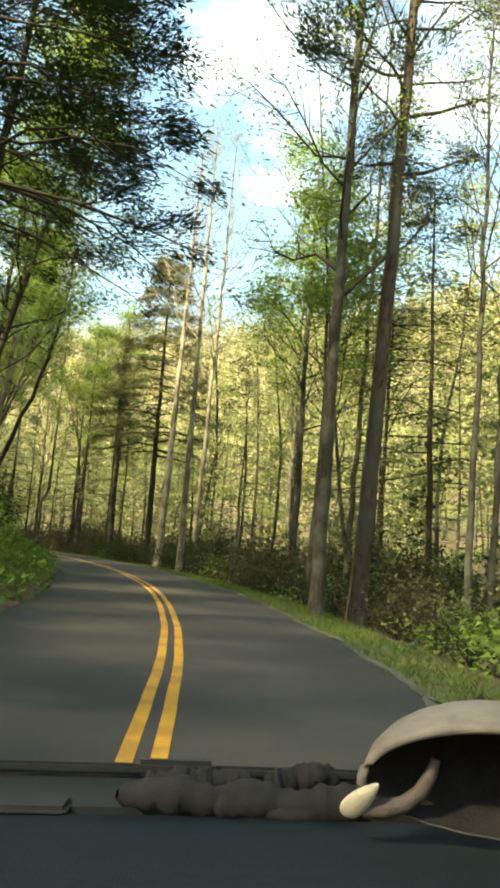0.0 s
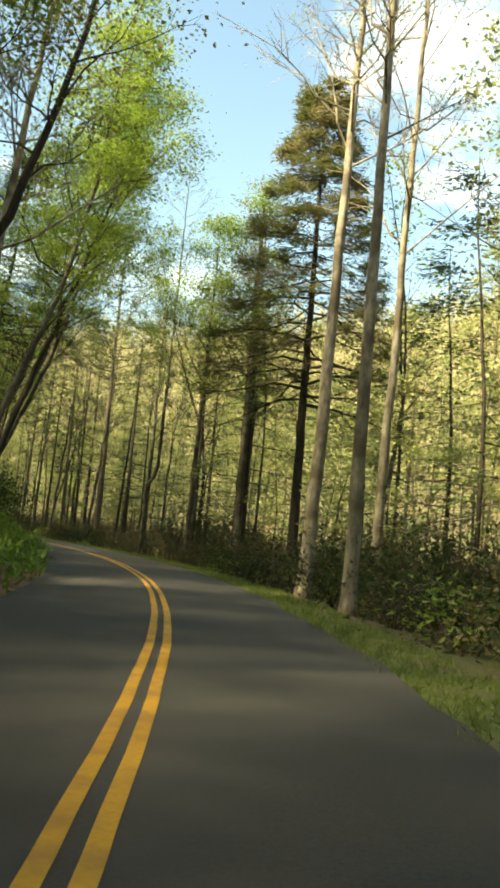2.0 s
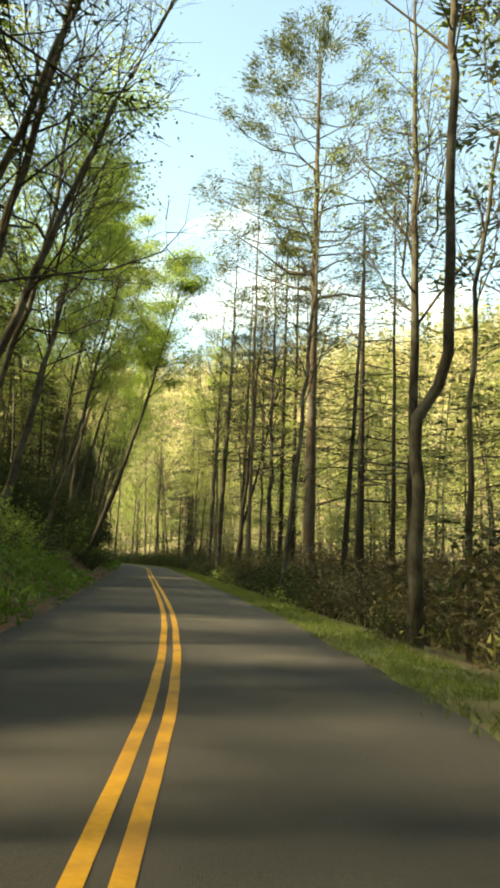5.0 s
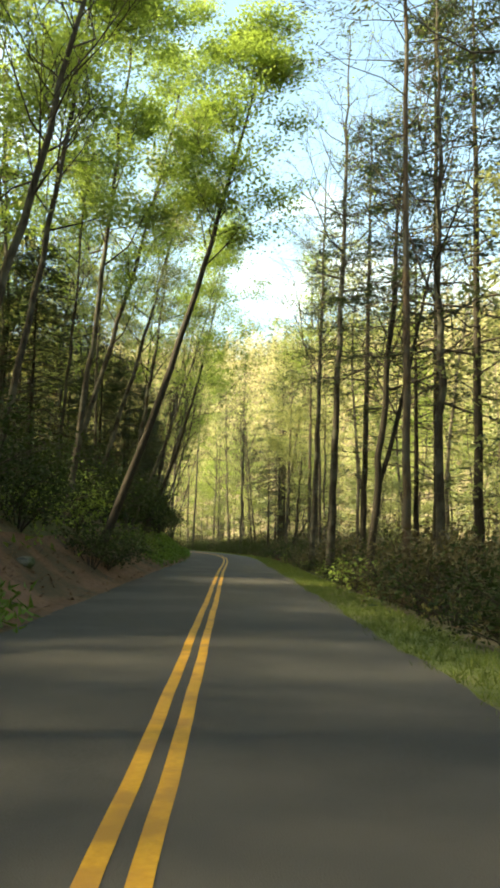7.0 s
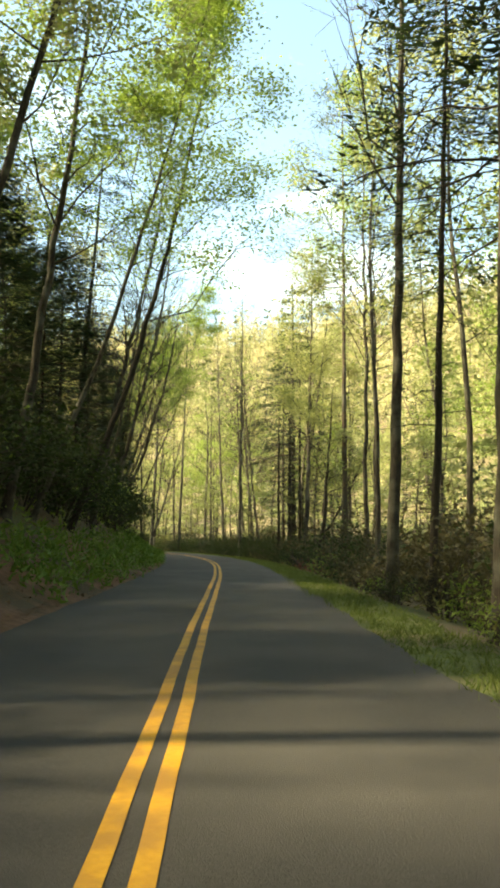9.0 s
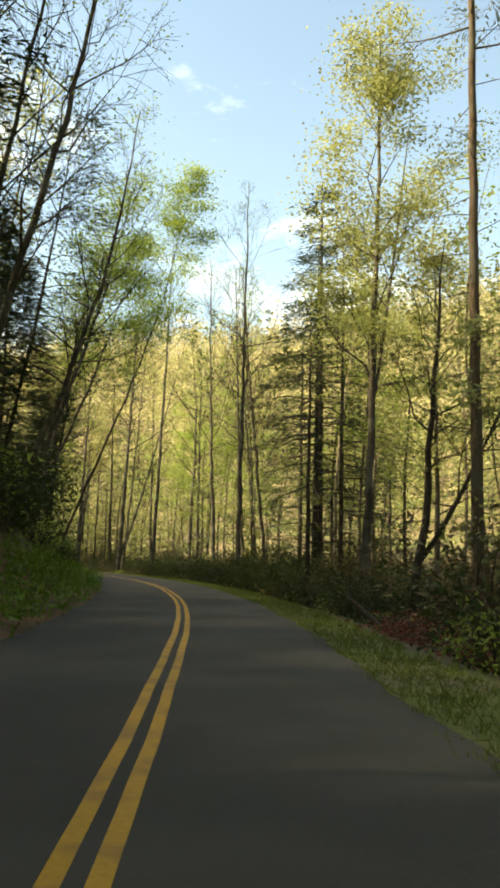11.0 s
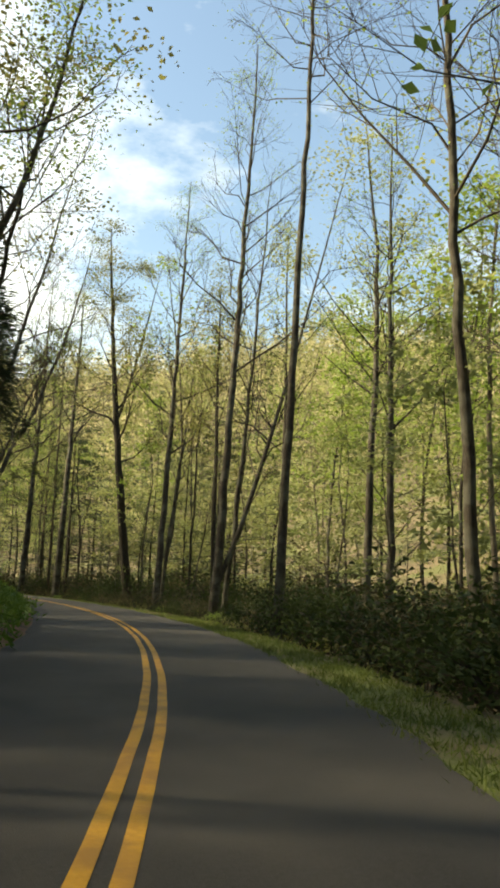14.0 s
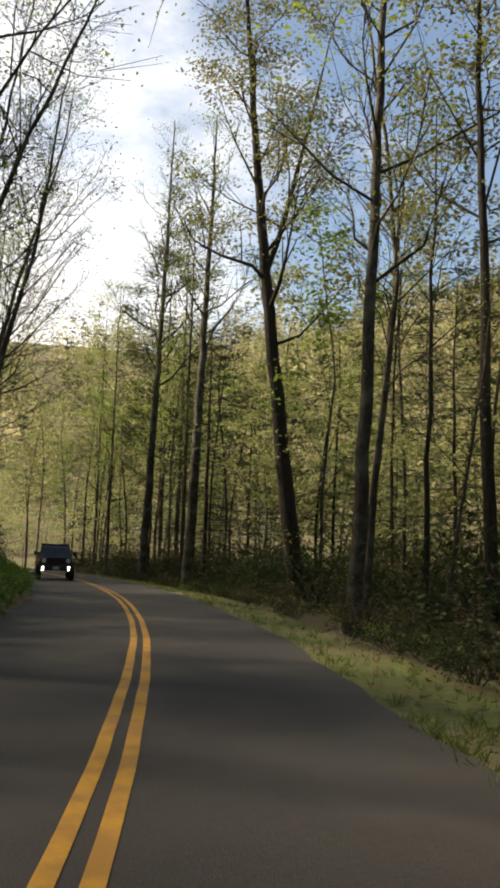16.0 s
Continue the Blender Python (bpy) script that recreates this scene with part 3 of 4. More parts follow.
tree(70.5, -5.08, 0.12, 14, "bare", lean=0.42, along=0.05, crown_from=0.3, leaf_count=350, bend=0.8, label="dark bare tree leaning from the bank over the road")
tree(69.5, -4.38, 0.12, 16, "bare", lean=0.16, crown_from=0.3, leaf_count=350, bend=0.6)
tree(68.4, -5.39, 0.11, 14, "bare", lean=0.33, crown_from=0.35, leaf_count=300, bend=0.7)
tree(73.5, -5.25, 0.10, 13, "bare", lean=0.30, crown_from=0.3, leaf_count=400, bend=0.8)
tree(78.7, -4.89, 0.10, 14, "broad", lean=0.24, crown_from=0.35, leaf_count=4350, bend=0.5)
tree(64.4, -5.70, 0.16, 17, "hemlock", lean=0.12, crown_from=0.4, leaf_count=24000, leaf_size=0.095, dense=True, reach=1.4)
tree(83.7, 4.35, 0.115, 17, "bare", lean=0.09, leaf_count=500)
tree(85.2, 6.84, 0.126, 16, "hemlock", lean=0.06, crown_from=0.3, leaf_count=1900)
tree(89.1, 6.39, 0.27, 26, "pine", crown_from=0.5, leaf_count=16000, leaf_size=0.13, label="tall thick pine with a high crown and pale plated bark", reach=1.5, dense=True)
tree(88.2, 8.35, 0.2, 18, "hemlock", crown_from=0.25, leaf_count=2200)
tree(79.0, 7.00, 0.09, 15, "hemlock", crown_from=0.3, leaf_count=1500)
tree(87.7, -4.53, 0.10, 13, "bare", lean=0.25, leaf_count=500)
tree(84.1, -5.52, 0.12, 15, "broad", lean=0.2, crown_from=0.3, leaf_count=6090)
tree(93.4, 4.36, 0.11, 21, "pine", crown_from=0.5, leaf_count=2600, label="slim reddish-barked pine at the edge of the verge")
tree(95.1, 5.58, 0.13, 18, "bare", leaf_count=400)
tree(98.9, 4.32, 0.13, 15, "olive", lean=0.09, fork=(3.0, 0.22, 0.0, 0.7), crown_from=0.4, leaf_count=900, label="dark forked tree leaning away from the road")
tree(102.5, 6.17, 0.09, 18, "bare", leaf_count=400)
tree(104.0, 6.88, 0.12, 13, "hemlock", crown_from=0.35, leaf_count=3600)
tree(106.2, 4.05, 0.16, 22, "bare", lean=0.035, crown_from=0.5, leaf_count=500)
tree(112.8, 4.63, 0.10, 18, "hemlock", lean=0.045, crown_from=0.45, leaf_count=2200)
tree(114.5, 4.11, 0.15, 20, "bare", lean=0.03, crown_from=0.45, leaf_count=600)
tree(99.5, -3.6, 0.14, 17, "darkstem", lean=0.33, crown_from=0.52, leaf_count=12000, label="dark leaning tree with a bright green crown over the road")
tree(100.7, -4.82, 0.11, 20, "broad", lean=0.10, crown_from=0.4, leaf_count=15950)
tree(93.9, -5.32, 0.10, 18, "broad", lean=0.16, crown_from=0.35, leaf_count=14500)
tree(102.2, -5.52, 0.07, 14, "bare", lean=0.06, leaf_count=500)
tree(121.5, -4.6, 0.11, 18, "darkstem", lean=0.32, crown_from=0.35, leaf_count=8000, bend=0.4)
tree(114.3, -4.75, 0.12, 16, "broad", lean=0.14, crown_from=0.35, leaf_count=5000)
tree(117.6, -4.88, 0.08, 17, "broad", lean=0.34, leaf_count=8000)
tree(106.6, -6.18, 0.12, 19, "broad", lean=0.28, crown_from=0.3, leaf_count=13775)
tree(103.4, 7.50, 0.17, 23, "hemlock", crown_from=0.32, leaf_count=5500, leaf_size=0.13, reach=1.1)
tree(109.7, 5.79, 0.15, 21, "hemlock", lean=0.02, crown_from=0.35, leaf_count=4500, leaf_size=0.13)
tree(96.9, 7.05, 0.15, 20, "hemlock", crown_from=0.3, leaf_count=4500, leaf_size=0.13, reach=1.1)
tree(111.0, -5.83, 0.11, 18, "yellow", lean=0.28, crown_from=0.35, leaf_count=9425)
tree(127.0, 5.62, 0.10, 20, "broad", crown_from=0.4, leaf_count=5000, label="slim tree with a leafy high green crown", reach=1.15)
tree(128.3, 6.26, 0.08, 18, "bare", leaf_count=400)
tree(134.4, 6.06, 0.145, 24, "pine", crown_from=0.55, leaf_count=5000, label="straight tall pine with reddish bark")
tree(135.4, 4.91, 0.11, 9, "olive", lean=0.10, fork=(1.6, 0.5, 0.0, 0.7), leaf_count=800, label="low forked tree with leaning stems")
tree(140.8, 5.20, 0.14, 18, "yellow", lean=0.03, crown_from=0.34, fork=(6.0, 0.15, 0.1, 0.6), leaf_count=11000, label="broad leafy tree with sunlit yellow-green crown", reach=1.0)
tree(143.8, 8.44, 0.11, 14, "yellow", crown_from=0.25, leaf_count=5500)
tree(145.4, 4.52, 0.10, 11, "hemlock", crown_from=0.2, leaf_count=3200)
tree(147.8, 6.33, 0.11, 15, "hemlock", crown_from=0.25, leaf_count=3600)
tree(128.6, -4.95, 0.12, 15, "bare", lean=0.19, leaf_count=600, bend=0.5)
tree(134.7, -4.93, 0.115, 16, "bare", lean=0.21, crown_from=0.3, leaf_count=600, bend=0.4)
tree(133.9, -5.37, 0.09, 15, "bare", lean=0.2, crown_from=0.3, leaf_count=500)
tree(142.0, -5.08, 0.11, 13, "bare", lean=0.33, crown_from=0.3, leaf_count=600, bend=0.4, label="leaning bare tree on the bank above the road")
tree(142.7, -5.59, 0.08, 13, "hemlock", lean=0.18, crown_from=0.35, leaf_count=2600)
tree(130.8, -6.20, 0.14, 16, "hemlock", lean=0.08, crown_from=0.2, leaf_count=4800)
tree(156.5, 4.12, 0.13, 20, "bare", lean=0.005, crown_from=0.42, leaf_count=250, label="straight slim tree at the road's edge before dark shrubs")
tree(156.3, 7.81, 0.19, 18, "hemlock", crown_from=0.3, leaf_count=4200)
tree(158.5, 8.72, 0.26, 22, "hemlock", crown_from=0.32, leaf_count=3600, leaf_size=0.16, label="large dark hemlock with heavy layered branches")
tree(161.1, 7.02, 0.12, 18, "bare", lean=-0.12, leaf_count=700)
tree(164.3, 6.61, 0.12, 19, "bare", lean=-0.06, leaf_count=600)
tree(166.4, 5.49, 0.13, 20, "bare", lean=-0.05, crown_from=0.4, leaf_count=700)
tree(165.9, 10.56, 0.17, 17, "hemlock", crown_from=0.25, leaf_count=4600)
tree(164.5, 7.12, 0.06, 13, "bare", lean=0.02, leaf_count=300)
tree(153.0, 9.39, 0.12, 15, "yellow", leaf_count=2600)
tree(148.5, -5.54, 0.105, 13, "broad", lean=0.34, crown_from=0.4, leaf_count=3915)
tree(151.4, -5.47, 0.08, 12, "broad", lean=0.4, crown_from=0.4, leaf_count=3915)
tree(157.6, -5.42, 0.11, 14, "broad", lean=0.2, crown_from=0.35, leaf_count=3190)
tree(158.0, -4.2, 0.07, 18, "darkstem", lean=0.36, along=-0.15, crown_from=0.42, leaf_count=9000, bend=0.3, label="leaning tree whose green crown hangs over the road")
tree(164.4, -4.76, 0.12, 15, "olive", lean=0.144, crown_from=0.35, leaf_count=2610)
tree(170.1, 9.69, 0.16, 17, "bare", lean=-0.11, leaf_count=700)
tree(175.2, 3.96, 0.14, 25, "bare", lean=0.032, crown_from=0.62, leaf_count=250, label="straight dark pole-like trunk with few high branches")
tree(174.9, 7.09, 0.13, 16, "bare", lean=-0.01, leaf_count=700)
tree(177.6, 7.50, 0.155, 18, "yellow", crown_from=0.4, leaf_count=1600, bend=0.4)
tree(180.4, 9.63, 0.11, 13, "broad", crown_from=0.2, leaf_count=3200)
tree(184.3, 4.32, 0.185, 24, "bare", lean=0.045, crown_from=0.4, fork=(1.2, 0.29, 0.05, 0.62), leaf_count=1400, label="thick trunk forking near the ground into leaning stems")
tree(185.2, 4.94, 0.11, 19, "bare", lean=0.085, leaf_count=500)
tree(187.4, 8.31, 0.15, 18, "yellow", lean=-0.02, leaf_count=2700)
tree(196.5, 5.11, 0.19, 24, "bare", lean=0.038, crown_from=0.34, leaf_count=1500, label="tall grey trunk with curving bare limbs")
tree(194.4, 7.50, 0.17, 18, "olive", lean=-0.02, crown_from=0.5, leaf_count=2700)
tree(196.9, 6.98, 0.09, 14, "olive", lean=0.025, crown_from=0.5, leaf_count=2700)
tree(193.2, 5.74, 0.05, 8, "bare", lean=0.18, leaf_count=150)
tree(201.4, 6.89, 0.11, 17, "bare", lean=0.11, leaf_count=500)
tree(205.2, 6.35, 0.31, 24, "olive", lean=-0.13, crown_from=0.36, fork=(11.5, 0.24, 0.05, 0.6), leaf_count=6500, label="thick dark trunk leaning over the road with forked limbs", leaf_size=0.12)
tree(217.0, 5.05, 0.28, 24, "broad", lean=0.03, crown_from=0.45, leaf_count=1100)
tree(218.1, 6.17, 0.14, 13, "hemlock", crown_from=0.1, leaf_count=5200)
tree(222.4, 4.10, 0.24, 26, "bare", lean=0.03, leaf_count=900)
tree(172.7, -4.95, 0.10, 13, "olive", lean=0.2, crown_from=0.4, leaf_count=1200)
tree(170.1, -5.77, 0.12, 13, "broad", lean=0.38, crown_from=0.4, leaf_count=1400, bend=0.4)
tree(179.9, -5.37, 0.10, 13, "bare", lean=0.3, crown_from=0.3, leaf_count=500)
tree(187.0, -5.18, 0.11, 13, "bare", lean=0.42, crown_from=0.3, leaf_count=500, bend=0.4, label="bare leaning tree reaching over the road from the bank")
tree(193.2, -5.18, 0.09, 12, "bare", lean=0.4, crown_from=0.25, leaf_count=500, bend=0.5)
tree(198.9, -5.54, 0.10, 14, "bare", lean=0.2, leaf_count=600)

tree(221.6, 6.0, 0.12, 22, "pine", crown_from=0.3, leaf_count=4500, leaf_size=0.15)
tree(228.0, 7.6, 0.13, 24, "pine", crown_from=0.28, leaf_count=5000, leaf_size=0.16)
tree(235.5, 9.0, 0.14, 25, "pine", crown_from=0.25, leaf_count=5000, leaf_size=0.17)
tree(236, 5.4, 0.12, 21, "yellow", crown_from=0.25, leaf_count=3500)
tree(242, 6.2, 0.12, 22, "yellow", crown_from=0.25, leaf_count=3500)
tree(215.2, 9.1, 0.12, 12, "hemlock", crown_from=0.1, leaf_count=4200)
tree(225, 11, 0.12, 13, "hemlock", crown_from=0.1, leaf_count=4200)
tree(201, -4.9, 0.10, 14, "bare", lean=0.26, crown_from=0.25, leaf_count=900, bend=0.5)
tree(206, -5.2, 0.11, 15, "bare", lean=0.22, crown_from=0.25, leaf_count=900, bend=0.5)
tree(212, -5.0, 0.10, 15, "bare", lean=0.16, crown_from=0.25, leaf_count=1100, bend=0.4)
tree(219, -5.4, 0.11, 17, "bare", lean=0.12, crown_from=0.25, leaf_count=1300, bend=0.4)
tree(226, -5.2, 0.11, 17, "broad", lean=0.14, crown_from=0.25, leaf_count=2500, bend=0.4)
tree(234, -4.9, 0.11, 18, "broad", lean=0.10, crown_from=0.25, leaf_count=2500)
tree(204, -7.5, 0.10, 14, "olive", lean=0.15, crown_from=0.25, leaf_count=2200)
tree(214, -8.0, 0.10, 15, "olive", lean=0.12, crown_from=0.25, leaf_count=2200)

# low dark evergreens that crowd the foot of the bank
for s, o, h in ((103.0, -6.6, 8), (119.0, -6.8, 9), (124.0, -6.1, 9), (129.0, -6.4, 10), (136.5, -6.2, 9), (141.0, -5.8, 9), (146.5, -5.9, 9), (163.0, -4.3, 9), (169.5, -4.4, 8), (178.0, -4.6, 8)):
    tree(s, o, 0.09, h, "hemlock", crown_from=0.06, leaf_count=6500, leaf_size=0.12, dense=True, label="low dark evergreen crowding the foot of the bank")

# ---- the rest of the wood: a few kinds, repeated ----
rng = np.random.default_rng(7)
KINDS = []
for look_name, h, r, extra in (
    ("broad", 16, 0.10, dict(crown_from=0.35, leaf_count=2300)), ("broad", 13, 0.08, dict(crown_from=0.25, leaf_count=2300)),
    ("yellow", 17, 0.12, dict(crown_from=0.4, leaf_count=2300)), ("yellow", 12, 0.07, dict(crown_from=0.2, leaf_count=2300)),
    ("olive", 15, 0.10, dict(crown_from=0.35, leaf_count=2300)), ("bare", 18, 0.11, dict(crown_from=0.4, leaf_count=450)),
    ("bare", 14, 0.07, dict(crown_from=0.3, leaf_count=350)), ("pale", 18, 0.12, dict(crown_from=0.45, leaf_count=600)),
    ("hemlock", 14, 0.12, dict(crown_from=0.22, leaf_count=2300)), ("sapling", 7, 0.035, dict(crown_from=0.25, leaf_count=700)),
    ("yellow", 19, 0.13, dict(crown_from=0.5, leaf_count=2300)), ("sapling", 5, 0.03, dict(crown_from=0.2, leaf_count=600)),
):
    KINDS.append(make_tree(look_name, 900 + len(KINDS), h, r * 0.8, lean=(0.02, 0.01), bend=0.9, detail=0.6, leaf_size=0.15, **extra))
placed = set()


def plant(k, s, o):
    size = rng.uniform(0.8, 1.2)
    m = Matrix.Translation(rest(s, o)) @ Matrix.Rotation(rng.uniform(0, 6.28), 4, "Z")
    if k not in placed:
        placed.add(k)
        ob = KINDS[k]
        ob.matrix_world = m
    else:
        ob = copy_thing(KINDS[k], m)
    ob.scale = (size, size, size * rng.uniform(0.9, 1.1))
    ob.rotation_mode = "XYZ"


for k in range(len(KINDS)):
    plant(k, -20 - 3 * k, 9 + k)
for s in np.arange(8, 250, 3.4):
    if 62 < s < 104 and rng.uniform() < 0.6:
        continue
    plant(int(rng.choice([0, 1, 2, 3, 5, 6, 6, 7, 9, 9, 11])), s + rng.uniform(-1, 1), rng.uniform(5.0, 14))
for s in np.arange(6, 262, 4.0):
    plant(int(rng.choice([0, 1, 2, 2, 3, 3, 7, 5, 8, 10])), s + rng.uniform(-1, 1), rng.uniform(13, 44))
for s in np.arange(2, 262, 1.9):
    plant(int(rng.choice([0, 1, 1, 4, 4, 5, 8, 8, 2])), s + rng.uniform(-1, 1), -rng.uniform(6.5, 16))
for s in np.arange(18, 152, 2.4):
    plant(int(rng.choice([8, 8, 1, 3, 9])), s + rng.uniform(-1, 1), -rng.uniform(7, 13))
for s in np.arange(-30, 262, 7.0):
    plant(int(rng.choice([0, 1, 2, 4, 5, 8])), s + rng.uniform(-1, 1), -rng.uniform(16, 42))

# young trees under the tall ones
for s in np.arange(10, 250, 2.6):
    plant(int(rng.choice([8, 9, 11, 3] if 60 < s < 105 else [9, 9, 11, 3, 1])), s + rng.uniform(-1, 1), rng.uniform(6.5, 17))
for s in np.arange(10, 250, 4.2):
    plant(8, s + rng.uniform(-1.5, 1.5), rng.uniform(10, 26))

for s in np.arange(228, 268, 2.0):
    plant(int(rng.choice([0, 2, 4, 8, 10])), s, rng.uniform(4.5, 12))
for s in np.arange(205, 238, 4.0):
    plant(8, s + rng.uniform(-1, 1), rng.uniform(8, 13))
for s in np.arange(226, 262, 3.0):
    plant(int(rng.choice([0, 1, 4])), s, -rng.uniform(5, 9))


# ---- shrubs ----
def make_shrub(name, seed, leaf, label, wide=1.1, high=1.4, count=900, size=0.13):
    g = np.random.default_rng(seed)
    stems, mass = Soup(), Soup()
    tips = []
    for i in range(14):
        a, b = g.uniform(0, 6.28), g.uniform(0.1, 1.0) ** 0.6
        tip = np.array([math.cos(a) * wide * b, math.sin(a) * wide * b, high * g.uniform(0.45, 1.0) * (1.1 - 0.5 * b)])
        mid = tip * [0.4, 0.4, 0.55] + g.normal(size=3) * 0.06
        stems.tube([[0.05 * math.cos(a), 0.05 * math.sin(a), -0.15], mid, tip], [0.016, 0.011, 0.004], 3)
        tips.append(tip)
        for _ in range(2):
            t2 = mid + (tip - mid) * g.uniform(0.1, 0.9) + g.normal(size=3) * [0.28, 0.28, 0.2]
            t2[2] = max(t2[2], 0.12)
            stems.tube([mid, t2], [0.008, 0.003], 3)
            tips.append(t2)
    tips = np.array(tips)
    at = tips[g.integers(0, len(tips), count)] + g.normal(size=(count, 3)) * 0.15
    at[:, 2] = np.maximum(at[:, 2], 0.05)
    mass.leaves(g, at, size, size * 0.55, 0.35, plain=True)
    ob = tagged(new(name), label, "shrub", "shrubs along the road")
    part("stem", stems.mesh("stem"), M_TWIG, ob)
    part("foliage", mass.mesh("foliage"), leaf, ob)
    return ob


SHRUBS = [make_shrub("evergreen_shrub", 50 + i, M_RHODO, "dark green leathery-leaved shrub under the trees", 1.2, 1.5, 1300, 0.076) for i in range(3)]
SHRUBS += [make_shrub("budding_shrub", 60 + i, M_BROWNSHRUB, "brownish twiggy shrub with small spring leaves", 1.0, 1.5, 600, 0.09) for i in range(2)]
SHRUBS += [make_shrub("leafy_shrub", 70 + i, M_SPRING, "low shrub with fresh green spring leaves", 0.9, 1.1, 600, 0.10) for i in range(2)]
used = set()


def bush(k, s, o, size):
    m = Matrix.Translation(rest(s, o)) @ Matrix.Rotation(rng.uniform(0, 6.28), 4, "Z")
    if k not in used:
        used.add(k)
        ob = SHRUBS[k]
        ob.matrix_world = m
    else:
        ob = copy_thing(SHRUBS[k], m)
    ob.scale = (size, size, size * rng.uniform(0.8, 1.15))


for s in np.arange(6, 244, 1.25):
    dark, open_edge = 151 < s < 178, s >= 178
    if 128.5 < s < 135:
        continue
    k = int(rng.choice([0, 1, 2, 0, 1, 3] if dark else [0, 1, 3, 3, 4, 4, 6]))
    size = rng.uniform(1.1, 1.6) if dark else rng.uniform(0.35, 0.8) if open_edge else rng.uniform(0.45, 1.45)
    bush(k, s + rng.uniform(-0.5, 0.5), 3.2 + 0.9 * size + rng.uniform(0, 0.9), size)
for s in np.arange(6, 248, 2.4):
    bush(int(rng.choice([0, 1, 2, 3, 4, 4, 3])), s + rng.uniform(-0.7, 0.7), rng.uniform(5.6, 7.6), rng.uniform(1.2, 2.1))
for s in np.arange(6, 248, 3.0):
    bush(int(rng.choice([0, 1, 2, 3, 4, 4, 3])), s + rng.uniform(-0.7, 0.7), rng.uniform(7.6, 12.5), rng.uniform(1.4, 2.4))
for s in np.arange(6, 250, 1.6):
    bush(int(rng.choice([3, 4, 3, 4, 0, 2])), s + rng.uniform(-0.7, 0.7), rng.uniform(10, 19), rng.uniform(1.7, 2.8))
for s in np.arange(4, 244, 1.5):
    thick = 86 < s < 146
    size = rng.uniform(1.2, 2.0) if thick else rng.uniform(0.6, 1.2)
    bush(int(rng.choice([0, 1, 2, 0, 1, 6] if thick else [0, 1, 2, 5, 6, 5])), s + rng.uniform(-0.5, 0.5), -(2.9 + 1.25 * size + rng.uniform(0, 0.8)), size)
for s in np.arange(4, 244, 4.5):
    bush(int(rng.choice([0, 1, 2, 3])), s + rng.uniform(-0.5, 0.5), -rng.uniform(6.5, 10), rng.uniform(1.2, 2.2))


for s, o, size in ((96.6, -3.3, 1.0), (98.2, -3.2, 1.1), (100, -3.3, 1.1), (101.6, -3.2, 0.9)):
    bush(int(rng.choice([0, 1, 2])), s, o, size)
for s, o, size in ((187, -3.0, 0.6), (189.5, -2.95, 0.55), (192.0, -2.9, 0.55), (194.5, -2.95, 0.6)):
    bush(6, s, o, size)


# ---- grass, weeds and fallen leaves ----
def scatter(name, label, category, material, n, s0, s1, o0, o1, length, width, rise, flat, seed, tuft=1, soft_edge=False):
    g = np.random.default_rng(seed)
    soup = Soup()
    s = np.repeat(g.uniform(s0, s1, n), tuft) + g.normal(size=n * tuft) * 0.05
    u = g.beta(2, 2, n) if soft_edge else g.uniform(0, 1, n)
    o = np.repeat(o0 + (o1 - o0) * u, tuft) + g.normal(size=n * tuft) * 0.05
    x, y = spot(s, o)
    z = ground_z(x, y, o)
    at = np.stack([x, y, z + g.uniform(0, rise, len(x))], 1)
    way = g.normal(size=(len(x), 3)) * 0.5 + [0, 0, 1 - flat]
    soup.leaves(g, at, length, width, flat, way, plain=True)
    me = soup.mesh(name)
    me.materials.append(material)
    return tagged(new(name, me), label, category, kind="stuff")


scatter("verge_grass", "yellow-green grass along the road's edge", "grass", M_GRASS, 7000, 0, 112, 2.2, 3.5, 0.11, 0.013, 0.02, 0.1, 11, tuft=6)
scatter("verge_grass", "yellow-green grass creeping over the road's edge", "grass", M_GRASS, 5000, 112, 184, 2.04, 3.4, 0.11, 0.013, 0.02, 0.1, 19, tuft=6)
scatter("sparse_grass", "thin grass among brown leaves along the road", "grass", M_GRASS, 900, 180, 240, 2.05, 3.5, 0.11, 0.013, 0.02, 0.1, 17, tuft=6)
scatter("verge_leaves", "brown dry leaves on the thin verge", "leaves", M_DRY, 3000, 172, 236, 2.2, 3.8, 0.09, 0.06, 0.02, 0.9, 18)
for s0, s1, n in ((0, 86, 2600), (109, 240, 3600)):
    scatter("roadside_weeds", "fresh green ferns and weeds on the bank's foot", "weeds", M_WEED, n, s0, s1, -4.4, -2.2, 0.19, 0.06, 0.5, 0.3, 12, tuft=5, soft_edge=True)
scatter("bank_undergrowth", "low green undergrowth on the bank", "weeds", M_SPRING, 3500, 0, 240, -9, -3.6, 0.16, 0.08, 0.4, 0.35, 13, tuft=3)
scatter("fallen_leaves", "brown dry leaves lying beside the road", "leaves", M_DRY, 9000, 0, 240, -4.6, -2.15, 0.09, 0.06, 0.015, 0.95, 14)
scatter("bank_leaves", "reddish brown dead leaves lying thick on the bank's foot", "leaves", M_DRY, 16000, 84, 150, -5.2, -2.25, 0.10, 0.07, 0.03, 0.9, 20)
scatter("slope_leaves", "brown dry leaves on the slope below the road", "leaves", M_DRY, 9000, 0, 240, 3.4, 9, 0.10, 0.07, 0.02, 0.95, 15)
scatter("slope_undergrowth", "low green undergrowth below the roadside trees", "weeds", M_OLIVE, 5000, 0, 240, 3.8, 11, 0.15, 0.07, 0.4, 0.35, 16, tuft=3)


